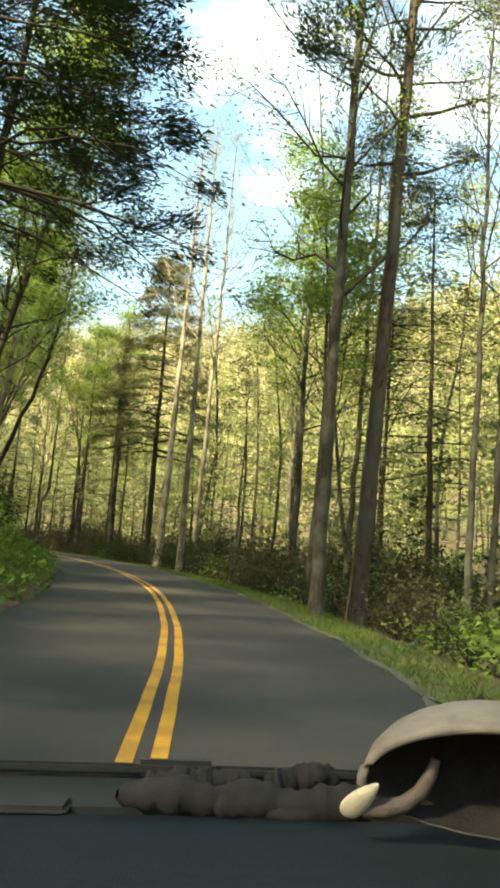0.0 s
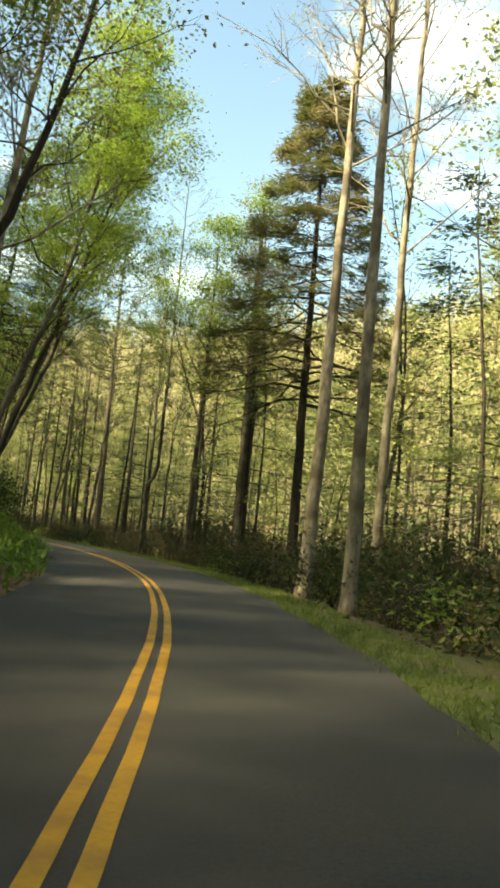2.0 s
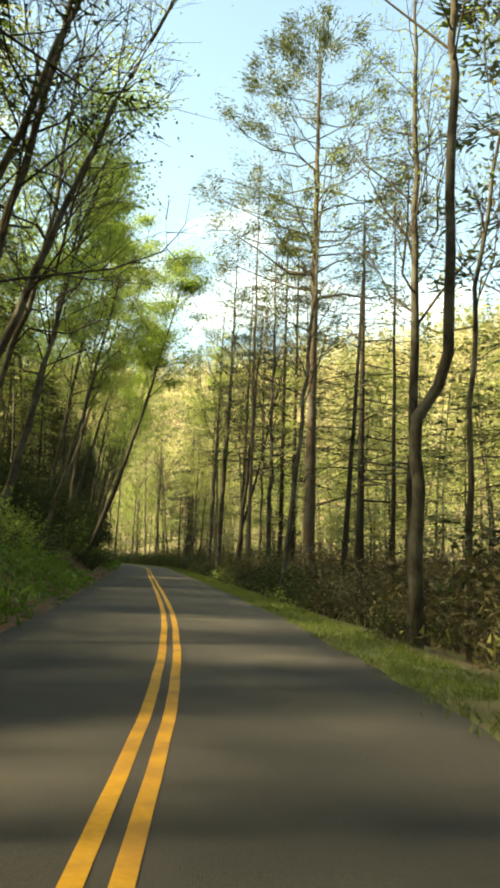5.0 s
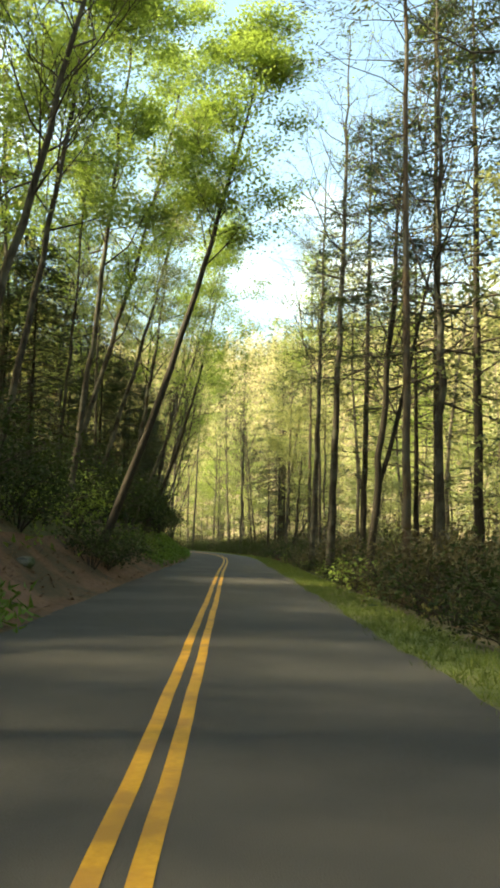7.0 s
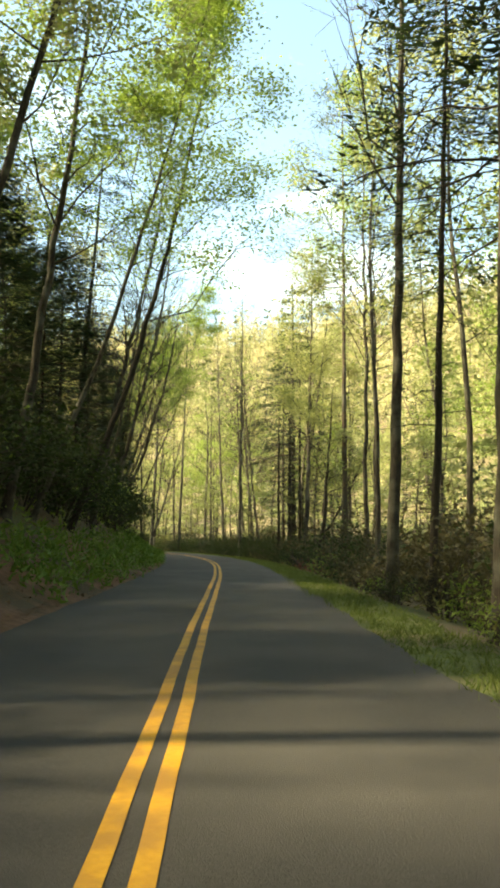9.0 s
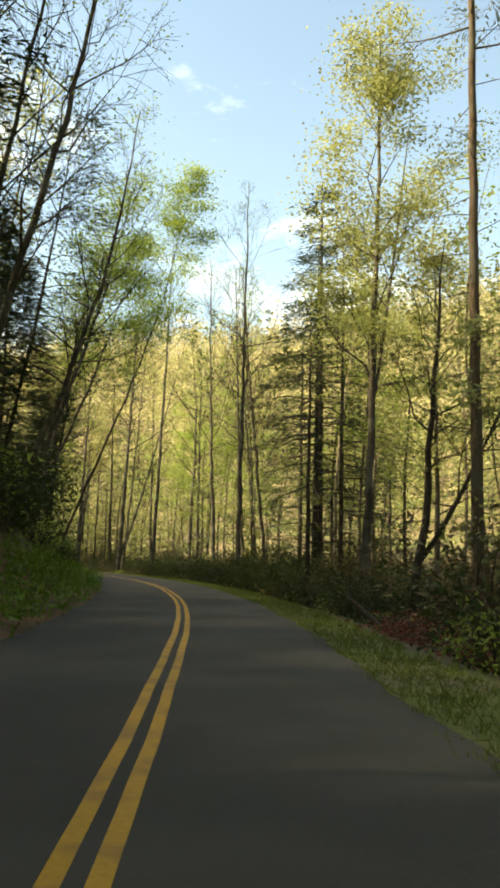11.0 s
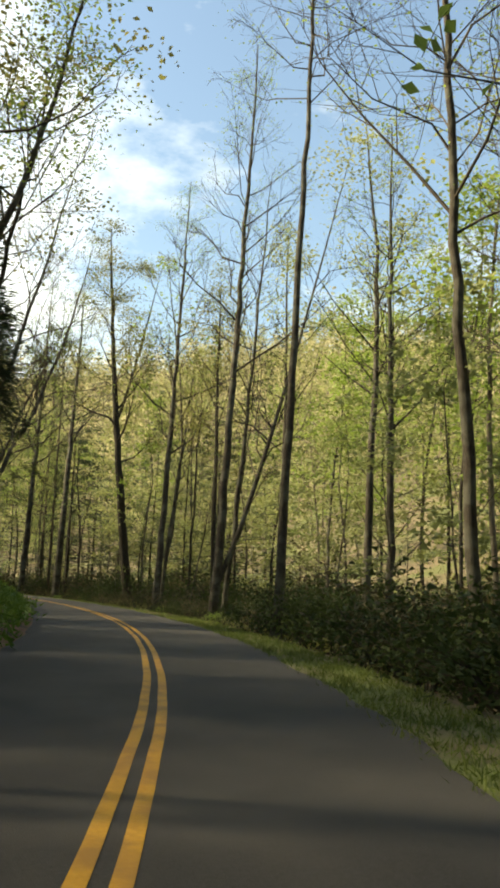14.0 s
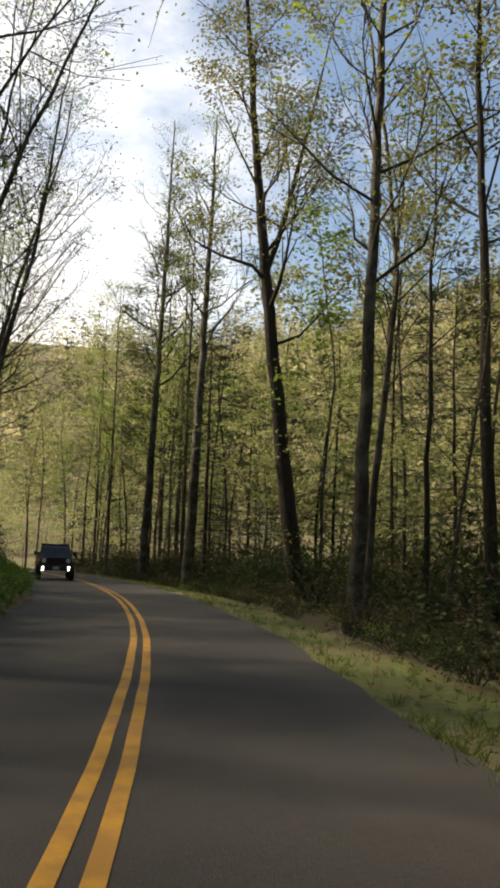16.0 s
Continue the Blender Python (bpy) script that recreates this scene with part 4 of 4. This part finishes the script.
# ---- the sunlit wood on the far slope ----
def far_wood(name, tries, o0, o1, leaves, size, low, seed, mat, label, thin_out=0.0, tall=23, cone=False):
    g = np.random.default_rng(seed)
    trunks, tops = Soup(), Soup()
    x, y = g.uniform(-360, 150, tries), g.uniform(-60, 440, tries)
    s, o = nearest(x, y)
    keep = (o > o0) & (o < o1) & (g.uniform(0, 1, tries) > thin_out * (np.abs(o) - min(abs(o0), abs(o1))) / abs(o1 - o0))
    x, y, o = x[keep], y[keep], o[keep]
    z = ground_z(x, y, o)
    for i in range(len(x)):
        h = tall * g.uniform(0.35, 1.0) * (0.75 + 0.35 * math.sin(x[i] * 0.13 + 1) * math.sin(y[i] * 0.11))
        base = np.array([x[i], y[i], z[i] - 0.3])
        tip = base + [g.normal() * 1.1, g.normal() * 1.1, h * 0.85]
        if g.uniform() < 0.42:
            girth = g.uniform(0.6, 1.3)
            trunks.tube([base, base * 0.6 + tip * 0.4 + g.normal(size=3) * 0.3, base * 0.25 + tip * 0.75 + g.normal(size=3) * 0.3, tip], [0.10 * girth, 0.075 * girth, 0.05 * girth, 0.02], 3)
        k = int(leaves * g.uniform(0.6, 1.3))
        n = 14 if cone else 11
        u = low + (1 - low) * (np.arange(n) + g.uniform(0, 1, n)) / n
        wide = 3.0 * np.sqrt(np.clip(1.05 - u, 0.05, 1)) * g.uniform(0.6, 1.25)
        if cone:
            wide = 2.6 * (1.04 - u) * (0.75 + 0.35 * np.sin(u * 55 + i))
        a = g.uniform(0, 6.28, n)
        rr = wide * np.sqrt(g.uniform(0.1, 1, n))
        heart = np.stack([np.cos(a) * rr, np.sin(a) * rr, u * h], 1)
        pick = g.integers(0, n, k)
        at = base + heart[pick] + g.normal(size=(k, 3)) * [0.8, 0.8, 0.2] * (0.5 + 0.7 * wide[pick] / 3)[:, None]
        tops.leaves(g, at, size, size * 0.8, 0.3, plain=True)
    for kind, soup, m, text in (("trunks", trunks, M_FARTRUNK, "thin trunks standing close together in the wood"), ("woods", tops, mat, label)):
        me = soup.mesh(name + "_" + kind)
        me.materials.append(m)
        tagged(new(name + "_" + kind, me), text, "far woods", kind="stuff")
    return len(x)


far_wood("middle", 9500, 13, 50, 320, 0.24, 0.28, 21, M_YELLOW, "sunlit yellow-green spring wood below the road")
far_wood("far", 14000, 46, 330, 90, 0.62, 0.10, 22, M_FARWOOD_HAZED, "sunlit yellow-green spring wood on the far slope", 0.85)
far_wood("bank", 12500, -85, -10, 150, 0.56, 0.15, 23, M_OLIVE, "spring wood on the hill above the bank", 0.6)

far_wood("evergreen", 1500, 12, 60, 420, 0.26, 0.12, 24, M_NEEDLE, "scattered dark hemlocks among the spring wood", 0.5, tall=22, cone=True)
far_wood("evergreen_far", 1600, 60, 300, 90, 0.8, 0.08, 25, M_PINE, "scattered dark evergreens on the far slope", 0.6, tall=24, cone=True)


# ---- things at the roadside ----
def block(bm, centre, size, bevel=0.0, taper=(1, 1), shift=(0, 0)):
    """A bevelled box; its top may be narrower and moved."""
    made = bmesh.ops.create_cube(bm, size=1.0)["verts"]
    for v in made:
        if v.co.z > 0:
            v.co.x, v.co.y = v.co.x * taper[0], v.co.y * taper[1]
        v.co = Vector((v.co.x * size[0], v.co.y * size[1], v.co.z * size[2]))
        if v.co.z > 0:
            v.co.x, v.co.y = v.co.x + shift[0], v.co.y + shift[1]
        v.co += Vector(centre)
    if bevel:
        edges = list({e for v in made for e in v.link_edges})
        bmesh.ops.bevel(bm, geom=edges, offset=bevel, segments=2, affect="EDGES")


def solid(name, fill):
    bm = bmesh.new()
    fill(bm)
    me = bpy.data.meshes.new(name)
    bm.to_mesh(me)
    bm.free()
    return me


def disc(bm, centre, radius, depth, axis="x", segments=24, bevel=0.0):
    turn = {"x": Matrix.Rotation(radians(90), 4, "Y"), "y": Matrix.Rotation(radians(90), 4, "X"), "z": Matrix.Identity(4)}[axis]
    made = bmesh.ops.create_cone(bm, cap_ends=True, segments=segments, radius1=radius, radius2=radius, depth=depth, matrix=Matrix.Translation(centre) @ turn)["verts"]
    if bevel:
        edges = [e for e in {e for v in made for e in v.link_edges} if len(e.link_faces) == 2 and e.calc_face_angle(0) > 1]
        bmesh.ops.bevel(bm, geom=edges, offset=bevel, segments=2, affect="EDGES")


M_CARPAINT = shader("dark_car_paint", (.012, .013, .014), (.022, .023, .024), scale=2, rough=0.25, bump=0, gloss=0.6)
M_PLASTIC = shader("black_plastic", (.012, .012, .012), (.022, .022, .022), scale=30, rough=0.6, bump=0.1, fine=200)
M_RUBBER = shader("tyre_rubber", (.012, .012, .012), (.025, .024, .022), scale=20, rough=0.9, bump=0.2)
M_METAL = shader("dull_metal", (.25, .25, .26), (.38, .38, .38), scale=10, rough=0.35, bump=0.05)
M_METAL.node_tree.nodes["Principled BSDF"].inputs["Metallic"].default_value = 0.9
# grey base stands in for sky mirrored in the panes
M_SKYGLASS = shader("sky_toned_glass", (.10, .11, .115), (.13, .14, .145), scale=1, rough=0.05, bump=0, gloss=0.9)
M_LAMP = bpy.data.materials.new("lit_lamp")
M_LAMP.use_nodes = True
M_LAMP.node_tree.nodes["Principled BSDF"].inputs["Emission Color"].default_value = (1.0, 0.95, 0.82, 1)
M_LAMP.node_tree.nodes["Principled BSDF"].inputs["Emission Strength"].default_value = 9.0
M_LENS = shader("lamp_lens", (.35, .35, .36), (.5, .5, .5), scale=12, rough=0.15, bump=0, gloss=0.8)
M_AMBER = shader("amber_lens", (.5, .18, .03), (.6, .24, .05), scale=12, rough=0.2, bump=0)


def pickup(s, o):
    """A boxy dark off-road truck, nose along +y of its own frame."""
    car = tagged(new("pickup_truck"), "dark boxy off-road truck with lit fog lamps coming along the road", "truck")
    part("body", solid("body", lambda bm: (block(bm, (0, 0, 0.78), (1.74, 4.3, 0.52), 0.06, (0.96, 0.98)), block(bm, (0, -1.35, 1.18), (1.7, 1.55, 0.34), 0.04))), M_CARPAINT, car)
    part("hood", solid("hood", lambda bm: block(bm, (0, 1.45, 1.10), (1.5, 1.35, 0.14), 0.04, (0.94, 0.97), (0, -0.02))), M_CARPAINT, car, "dark hood reflecting the sky")
    cab = part("cab", solid("cab", lambda bm: block(bm, (0, 0.0, 1.40), (1.62, 1.75, 0.62), 0.05, (0.84, 0.80), (0, -0.12))), M_CARPAINT, car)
    part("windshield", solid("windshield", lambda bm: block(bm, (0, 0.80, 1.41), (1.36, 0.03, 0.46), 0.008, (0.9, 1), (0, -0.20))), M_SKYGLASS, cab, "glossy windshield with bright sky reflection put into its grey colour")
    part("roof", solid("roof", lambda bm: block(bm, (0, -0.12, 1.73), (1.42, 1.42, 0.06), 0.02)), M_CARPAINT, cab)
    for side in (-1, 1):
        part("side_window", solid("side_window", lambda bm: block(bm, (side * 0.765, 0.05, 1.42), (0.03, 1.0, 0.36), 0.008, (1, 0.86), (-side * 0.06, -0.08))), M_SKYGLASS, cab)
        part("mirror", solid("mirror", lambda bm: (block(bm, (side * 0.97, 0.72, 1.28), (0.18, 0.09, 0.20), 0.03), block(bm, (side * 0.85, 0.74, 1.24), (0.16, 0.03, 0.03), 0.005))), M_PLASTIC, car)
        part("fender", solid("fender", lambda bm: block(bm, (side * 0.86, 1.45, 0.93), (0.22, 1.25, 0.10), 0.03, (0.9, 0.9))), M_PLASTIC, car)
        part("headlight", solid("headlight", lambda bm: disc(bm, (side * 0.58, 2.15, 0.95), 0.105, 0.06, "y", 20, 0.01)), M_LENS, car)
        part("fog_lamp", solid("fog_lamp", lambda bm: disc(bm, (side * 0.62, 2.30, 0.58), 0.085, 0.05, "y", 18, 0.01)), M_LAMP, car, "lit white fog lamp")
        part("turn_signal", solid("turn_signal", lambda bm: block(bm, (side * 0.86, 2.05, 0.94), (0.14, 0.06, 0.07), 0.01)), M_AMBER, car)
        for y in (1.42, -1.40):
            wheel = part("wheel", solid("wheel", lambda bm: disc(bm, (side * 0.80, y, 0.40), 0.30, 0.22, "x", 20, 0.01)), M_PLASTIC, car)
            part("tyre", solid("tyre", lambda bm: disc(bm, (side * 0.80, y, 0.40), 0.40, 0.25, "x", 28, 0.05)), M_RUBBER, wheel)
            part("rim", solid("rim", lambda bm: disc(bm, (side * 0.93, y, 0.40), 0.22, 0.03, "x", 20, 0.008)), M_METAL, wheel)
    grille = part("grille", solid("grille", lambda bm: block(bm, (0, 2.13, 0.93), (0.86, 0.06, 0.30), 0.02)), M_PLASTIC, car)
    for k in range(7):
        part("slot", solid("slot", lambda bm: block(bm, (-0.36 + k * 0.12, 2.165, 0.93), (0.05, 0.02, 0.22), 0.006)), M_RUBBER, grille)
    part("bumper", solid("bumper", lambda bm: block(bm, (0, 2.24, 0.58), (1.66, 0.20, 0.20), 0.05)), M_PLASTIC, car)
    part("number_plate", solid("number_plate", lambda bm: block(bm, (0, 2.35, 0.60), (0.30, 0.01, 0.14), 0.004)), M_LENS, car, "blank pale number plate")
    p = spot(s, o)
    car.matrix_world = Matrix.Translation((p[0], p[1], 0.02)) @ Matrix.Rotation(float(np.interp(s, GRID_S, GRID_H)) + math.pi - 0.06, 4, "Z") @ Matrix.Diagonal((0.88, 0.9, 0.9, 1))


pickup(217.5, -1.0)


def fallen_branch(s, o, length, seed, turn, lift):
    g = np.random.default_rng(seed)
    ob = tagged(new("fallen_branch"), "dark fallen branch propped among roadside shrubs", "branch")
    limb = Soup()
    pts = [np.array([length * q, 0.5 * math.sin(q * 2.5), lift * q + 0.35 * math.sin(q * 3)]) for q in (0, 0.2, 0.4, 0.6, 0.8, 1.0)]
    limb.tube(pts, [0.09, 0.08, 0.065, 0.05, 0.03, 0.01], 8)
    part("limb", limb.mesh("limb", True), M_DARKBARK, ob)
    for k in range(7):
        twig = Soup()
        p0 = pts[1 + k % 4] + (pts[2 + k % 4] - pts[1 + k % 4]) * g.uniform(0, 1)
        tip = p0 + np.array([g.uniform(0.2, 0.9), g.uniform(-0.6, 0.6), g.uniform(0.1, 0.8)])
        twig.tube([p0, (p0 + tip) / 2 + g.normal(size=3) * 0.06, tip], [0.025, 0.016, 0.004], 5)
        part("twig", twig.mesh("twig", True), M_DARKBARK, ob)
    ob.matrix_world = Matrix.Translation(rest(s, o)) @ Matrix.Rotation(turn, 4, "Z")


fallen_branch(126.7, 4.78, 3.6, 31, 0.9, 2.0)
fallen_branch(135.1, 4.28, 2.2, 32, 2.2, 0.5)
fallen_branch(39.6, 4.04, 2.0, 33, 1.0, 0.6)


def brush_pile(s, o, seed):
    g = np.random.default_rng(seed)
    leaves = Soup()
    ob = tagged(new("brush_pile"), "heap of cut sticks with reddish dead leaves by the verge", "brush pile")
    for k in range(26):
        stick = Soup()
        a, l = g.uniform(0, 3.14), g.uniform(0.5, 1.3)
        c = np.array([g.normal() * 0.7, g.normal() * 0.35, g.uniform(0.05, 0.45)])
        d = np.array([math.cos(a), math.sin(a), g.uniform(-0.25, 0.25)]) * l / 2
        stick.tube([c - d, c + g.normal(size=3) * 0.04, c + d], [0.014, 0.011, 0.005], 4)
        part("stick", stick.mesh("stick"), M_TWIG, ob)
    n = 900
    leaves.leaves(g, np.stack([g.normal(size=n) * 0.8, g.normal(size=n) * 0.4, np.abs(g.normal(size=n)) * 0.22], 1), 0.10, 0.06, 0.5)
    part("dead_foliage", leaves.mesh("dead_foliage"), M_RED, ob, "reddish brown dead leaves")
    ob.matrix_world = Matrix.Translation(rest(s, o)) @ Matrix.Rotation(float(np.interp(s, GRID_S, GRID_H)) + 1.4, 4, "Z")


M_RED = shader("red_dead_leaves", (.10, .03, .02), (.22, .085, .06), scale=2, rough=0.9, bump=0, thin=0.2, spread_by="island")
brush_pile(132.6, 4.17, 41)
brush_pile(130.4, 4.75, 42)
M_ROCK = shader("mossy_grey_rock", (.07, .07, .06), (.20, .19, .17), scale=4, rough=0.9, bump=0.6, fine=12, patch=(.06, .075, .03), patch_scale=2)


def rock(s, o, size, seed):
    bm = bmesh.new()
    bmesh.ops.create_icosphere(bm, subdivisions=3, radius=1.0)
    for v in bm.verts:
        v.co *= 1 + 0.28 * noise.noise(v.co * 1.3 + Vector((seed, 0, 0))) + 0.08 * noise.noise(v.co * 4 + Vector((0, seed, 0)))
        v.co = Vector((v.co.x * size, v.co.y * size * 0.8, v.co.z * size * 0.6))
    me = bpy.data.meshes.new("rock")
    bm.to_mesh(me)
    me.materials.append(M_ROCK)
    ob = tagged(new("rock", me), "small mossy grey rock at the edge of the bank", "rock")
    ob.matrix_world = Matrix.Translation(rest(s, o) + Vector((0, 0, size * 0.2))) @ Matrix.Rotation(seed, 4, "Z")


for s, o, size, seed in ((43.5, -3.1, 0.28, 1.2), (90.5, -3.6, 0.22, 2.1), (23.2, 3.75, 0.16, 3.3), (12.6, 3.6, 0.10, 4.0)):
    rock(s, o, size, seed)

# ---- the dashboard of the car, with what lies on it, where the drive begins ----
M_DASH = shader("soft_grey_dashboard", (.010, .019, .028), (.017, .028, .038), scale=60, rough=0.7, bump=0.25, fine=400, patch=(.014, .024, .030), patch_scale=3)
M_DARKDASH = shader("black_dashboard_trim", (.008, .009, .010), (.016, .017, .018), scale=40, rough=0.6, bump=0.15, fine=300)
M_CLOTH = shader("dark_folded_cloth", (.008, .0075, .008), (.018, .0165, .017), scale=25, rough=0.95, bump=0.15, fine=120)
M_CAP = shader("beige_cotton_twill", (.155, .135, .12), (.225, .195, .175), scale=40, rough=0.95, bump=0.5, fine=700, patch=(.15, .128, .11), patch_scale=14)
M_CAP_INSIDE = shader("black_cap_inside", (.008, .007, .007), (.02, .017, .016), scale=30, rough=0.95, bump=0.3, fine=200)
M_STRAP = shader("pale_leather_strap", (.055, .043, .037), (.09, .070, .060), scale=25, rough=0.7, bump=0.2, fine=150)
M_PALECLOTH = shader("cream_cotton", (.32, .285, .215), (.44, .39, .30), scale=30, rough=0.95, bump=0.3, fine=400)
LEAN = Matrix.Rotation(radians(-2.6), 4, "Y")


def dashboard():
    ob = tagged(new("car_dashboard"), "dark grey moulded car dashboard under the windshield", "dashboard")

    def top(bm):
        rows = []
        for i in range(25):
            x = -0.75 + 1.5 * i / 24
            prof = [(0.44, 0.70), (0.46, 0.80), (0.52, 0.865), (0.62, 0.893), (0.78, 0.898), (0.93, 0.888), (0.985, 0.884), (1.0, 0.86)]
            rows.append([bm.verts.new((x, y - 0.05 * x * x, z - 0.03 * x * x)) for y, z in prof])
        for a, b in zip(rows, rows[1:]):
            for k in range(len(a) - 1):
                bm.faces.new((a[k], b[k], b[k + 1], a[k + 1]))
        bmesh.ops.solidify(bm, geom=bm.faces[:], thickness=0.02)
    me = solid("dash_top", top)
    me.polygons.foreach_set("use_smooth", np.ones(len(me.polygons), bool))
    part("dash_top", me, M_DASH, ob)

    def hood(bm):
        rows = []
        for i in range(17):
            a = math.pi * i / 16
            rows.append([bm.verts.new((-0.10 + 0.26 * math.cos(a) * w, y, 0.875 + h * math.sin(a))) for y, w, h in ((0.47, 1.0, 0.012), (0.56, 1.0, 0.030), (0.66, 0.95, 0.032), (0.74, 0.86, 0.02))])
        for a, b in zip(rows, rows[1:]):
            for k in range(3):
                bm.faces.new((a[k], b[k], b[k + 1], a[k + 1]))
    me = solid("instrument_hood", hood)
    me.polygons.foreach_set("use_smooth", np.ones(len(me.polygons), bool))
    part("instrument_hood", me, M_DARKDASH, ob)
    part("cowl", solid("cowl", lambda bm: block(bm, (0, 1.06, 0.872), (1.5, 0.14, 0.03), 0.008)), M_DARKDASH, ob, "black trough below the windshield")
    part("windshield_edge", solid("windshield_edge", lambda bm: block(bm, (0, 1.14, 0.885), (1.5, 0.016, 0.022), 0.005)), M_METAL, ob, "grey lower edge of the windshield")
    part("front_panel", solid("front_panel", lambda bm: block(bm, (0, 0.80, 0.42), (1.48, 0.62, 0.84), 0.05, (1.0, 1.08))), M_DARKDASH, ob)
    part("vent", solid("vent", lambda bm: block(bm, (-0.24, 1.0, 0.886), (0.16, 0.05, 0.012), 0.005)), M_PLASTIC, ob)
    part("wiper", solid("wiper", lambda bm: (block(bm, (0.0, 1.115, 0.900), (0.62, 0.012, 0.014), 0.004), block(bm, (-0.05, 1.105, 0.905), (0.10, 0.02, 0.02), 0.006))), M_PLASTIC, ob, "black wiper blade at rest")
    ob.matrix_world = LEAN
    return ob


dashboard()


def folded_cloth():
    """A dark garment rolled up and pushed below the windshield."""
    g = np.random.default_rng(77)
    ob = tagged(new("folded_cloth"), "dark rolled-up cloth lying along the dashboard", "cloth")
    for y, z, r, x0, x1 in ((0.0, 0.016, 0.020, -0.135, 0.145), (0.028, 0.018, 0.021, -0.12, 0.05), (0.014, 0.036, 0.015, -0.09, 0.02), (-0.014, 0.012, 0.014, -0.03, 0.14), (0.018, 0.026, 0.017, 0.03, 0.12)):
        roll, n = Soup(), 34
        xs = np.linspace(x0, x1, n)
        wob = np.cumsum(g.normal(size=(n, 2)) * 0.0013, axis=0)
        rad = r * (1 + 0.14 * np.sin(xs * 70 + y * 300) + 0.10 * np.sin(xs * 190 + z * 900) + 0.07 * g.normal(size=n)) * np.clip(np.minimum(xs - x0, x1 - xs) / 0.018 + 0.25, 0.25, 1)
        roll.tube(np.stack([xs, y + wob[:, 0], z + wob[:, 1]], 1), rad, 14)
        part("fold", roll.mesh("fold", True), M_CLOTH, ob)
    ob.matrix_world = LEAN @ Matrix.Translation((0.026, 1.005, 0.884))


folded_cloth()


def cap():
    """A cap lying on its side, its opening towards the seats."""
    ob = tagged(new("baseball_cap"), "beige cotton cap lying upside on the dashboard, opening dark", "cap")

    def dome(bm, r, deep):
        rows = []
        for i in range(11):
            a = i / 10 * math.pi / 2
            ring = []
            for k in range(24):
                b = 2 * math.pi * k / 24
                sag = 1.0 if math.sin(b) > 0 else 0.62
                ring.append(bm.verts.new((r[0] * math.cos(b) * math.cos(a) ** 0.8, deep * math.sin(a), r[1] * sag * math.sin(b) * math.cos(a) ** 0.8 + 0.01 * math.sin(a))))
            rows.append(ring)
        for a, b in zip(rows, rows[1:]):
            for k in range(24):
                bm.faces.new((a[k], a[(k + 1) % 24], b[(k + 1) % 24], b[k]))
    # beige outer shell, and a slightly smaller black one within it
    for name, r, deep, mat in (("crown", (0.145, 0.075), 0.105, M_CAP), ("lining", (0.141, 0.071), 0.10, M_CAP_INSIDE)):
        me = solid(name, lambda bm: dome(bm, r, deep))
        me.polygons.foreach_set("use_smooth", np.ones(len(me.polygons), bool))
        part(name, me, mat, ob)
    band = Soup()
    band.tube([[0.144 * math.cos(a), 0.0, (0.074 if math.sin(a) > 0 else 0.046) * math.sin(a)] for a in np.linspace(-0.2, math.pi + 0.1, 26)], [0.005] * 26, 8)
    part("hem", band.mesh("hem", True), M_CAP, ob)
    strap = Soup()
    strap.tube([[-0.140, -0.004, -0.030], [-0.12, -0.004, -0.028], [-0.10, 0.0, -0.022], [-0.085, 0.006, -0.010], [-0.076, 0.014, 0.006], [-0.072, 0.020, 0.020]], [0.009, 0.010, 0.009, 0.008, 0.007, 0.005], 8)
    part("strap", strap.mesh("strap", True), M_STRAP, ob, "beige adjustable strap curling inside the cap")
    def tab(bm):
        for v in bmesh.ops.create_uvsphere(bm, u_segments=16, v_segments=10, radius=1.0)["verts"]:
            v.co = Vector((v.co.x * 0.015 * (0.75 - 0.35 * v.co.z), v.co.y * 0.006, v.co.z * 0.026))
        bmesh.ops.transform(bm, matrix=Matrix.Translation((-0.143, -0.010, -0.016)) @ Matrix.Rotation(radians(38), 4, "Y"), verts=bm.verts)
    me = solid("strap_end", tab)
    me.polygons.foreach_set("use_smooth", np.ones(len(me.polygons), bool))
    part("strap_end", me, M_PALECLOTH, ob, "cream folded end of the strap")
    part("button", solid("button", lambda bm: bmesh.ops.create_uvsphere(bm, u_segments=10, v_segments=8, radius=0.009, matrix=Matrix.Translation((0.05, -0.004, 0.060)))), M_CAP, ob)
    ob.matrix_world = LEAN @ Matrix.Translation((0.292, 0.86, 0.945)) @ Matrix.Rotation(radians(-8), 4, "Z") @ Matrix.Rotation(radians(4), 4, "Y") @ Matrix.Rotation(radians(20), 4, "X")


cap()
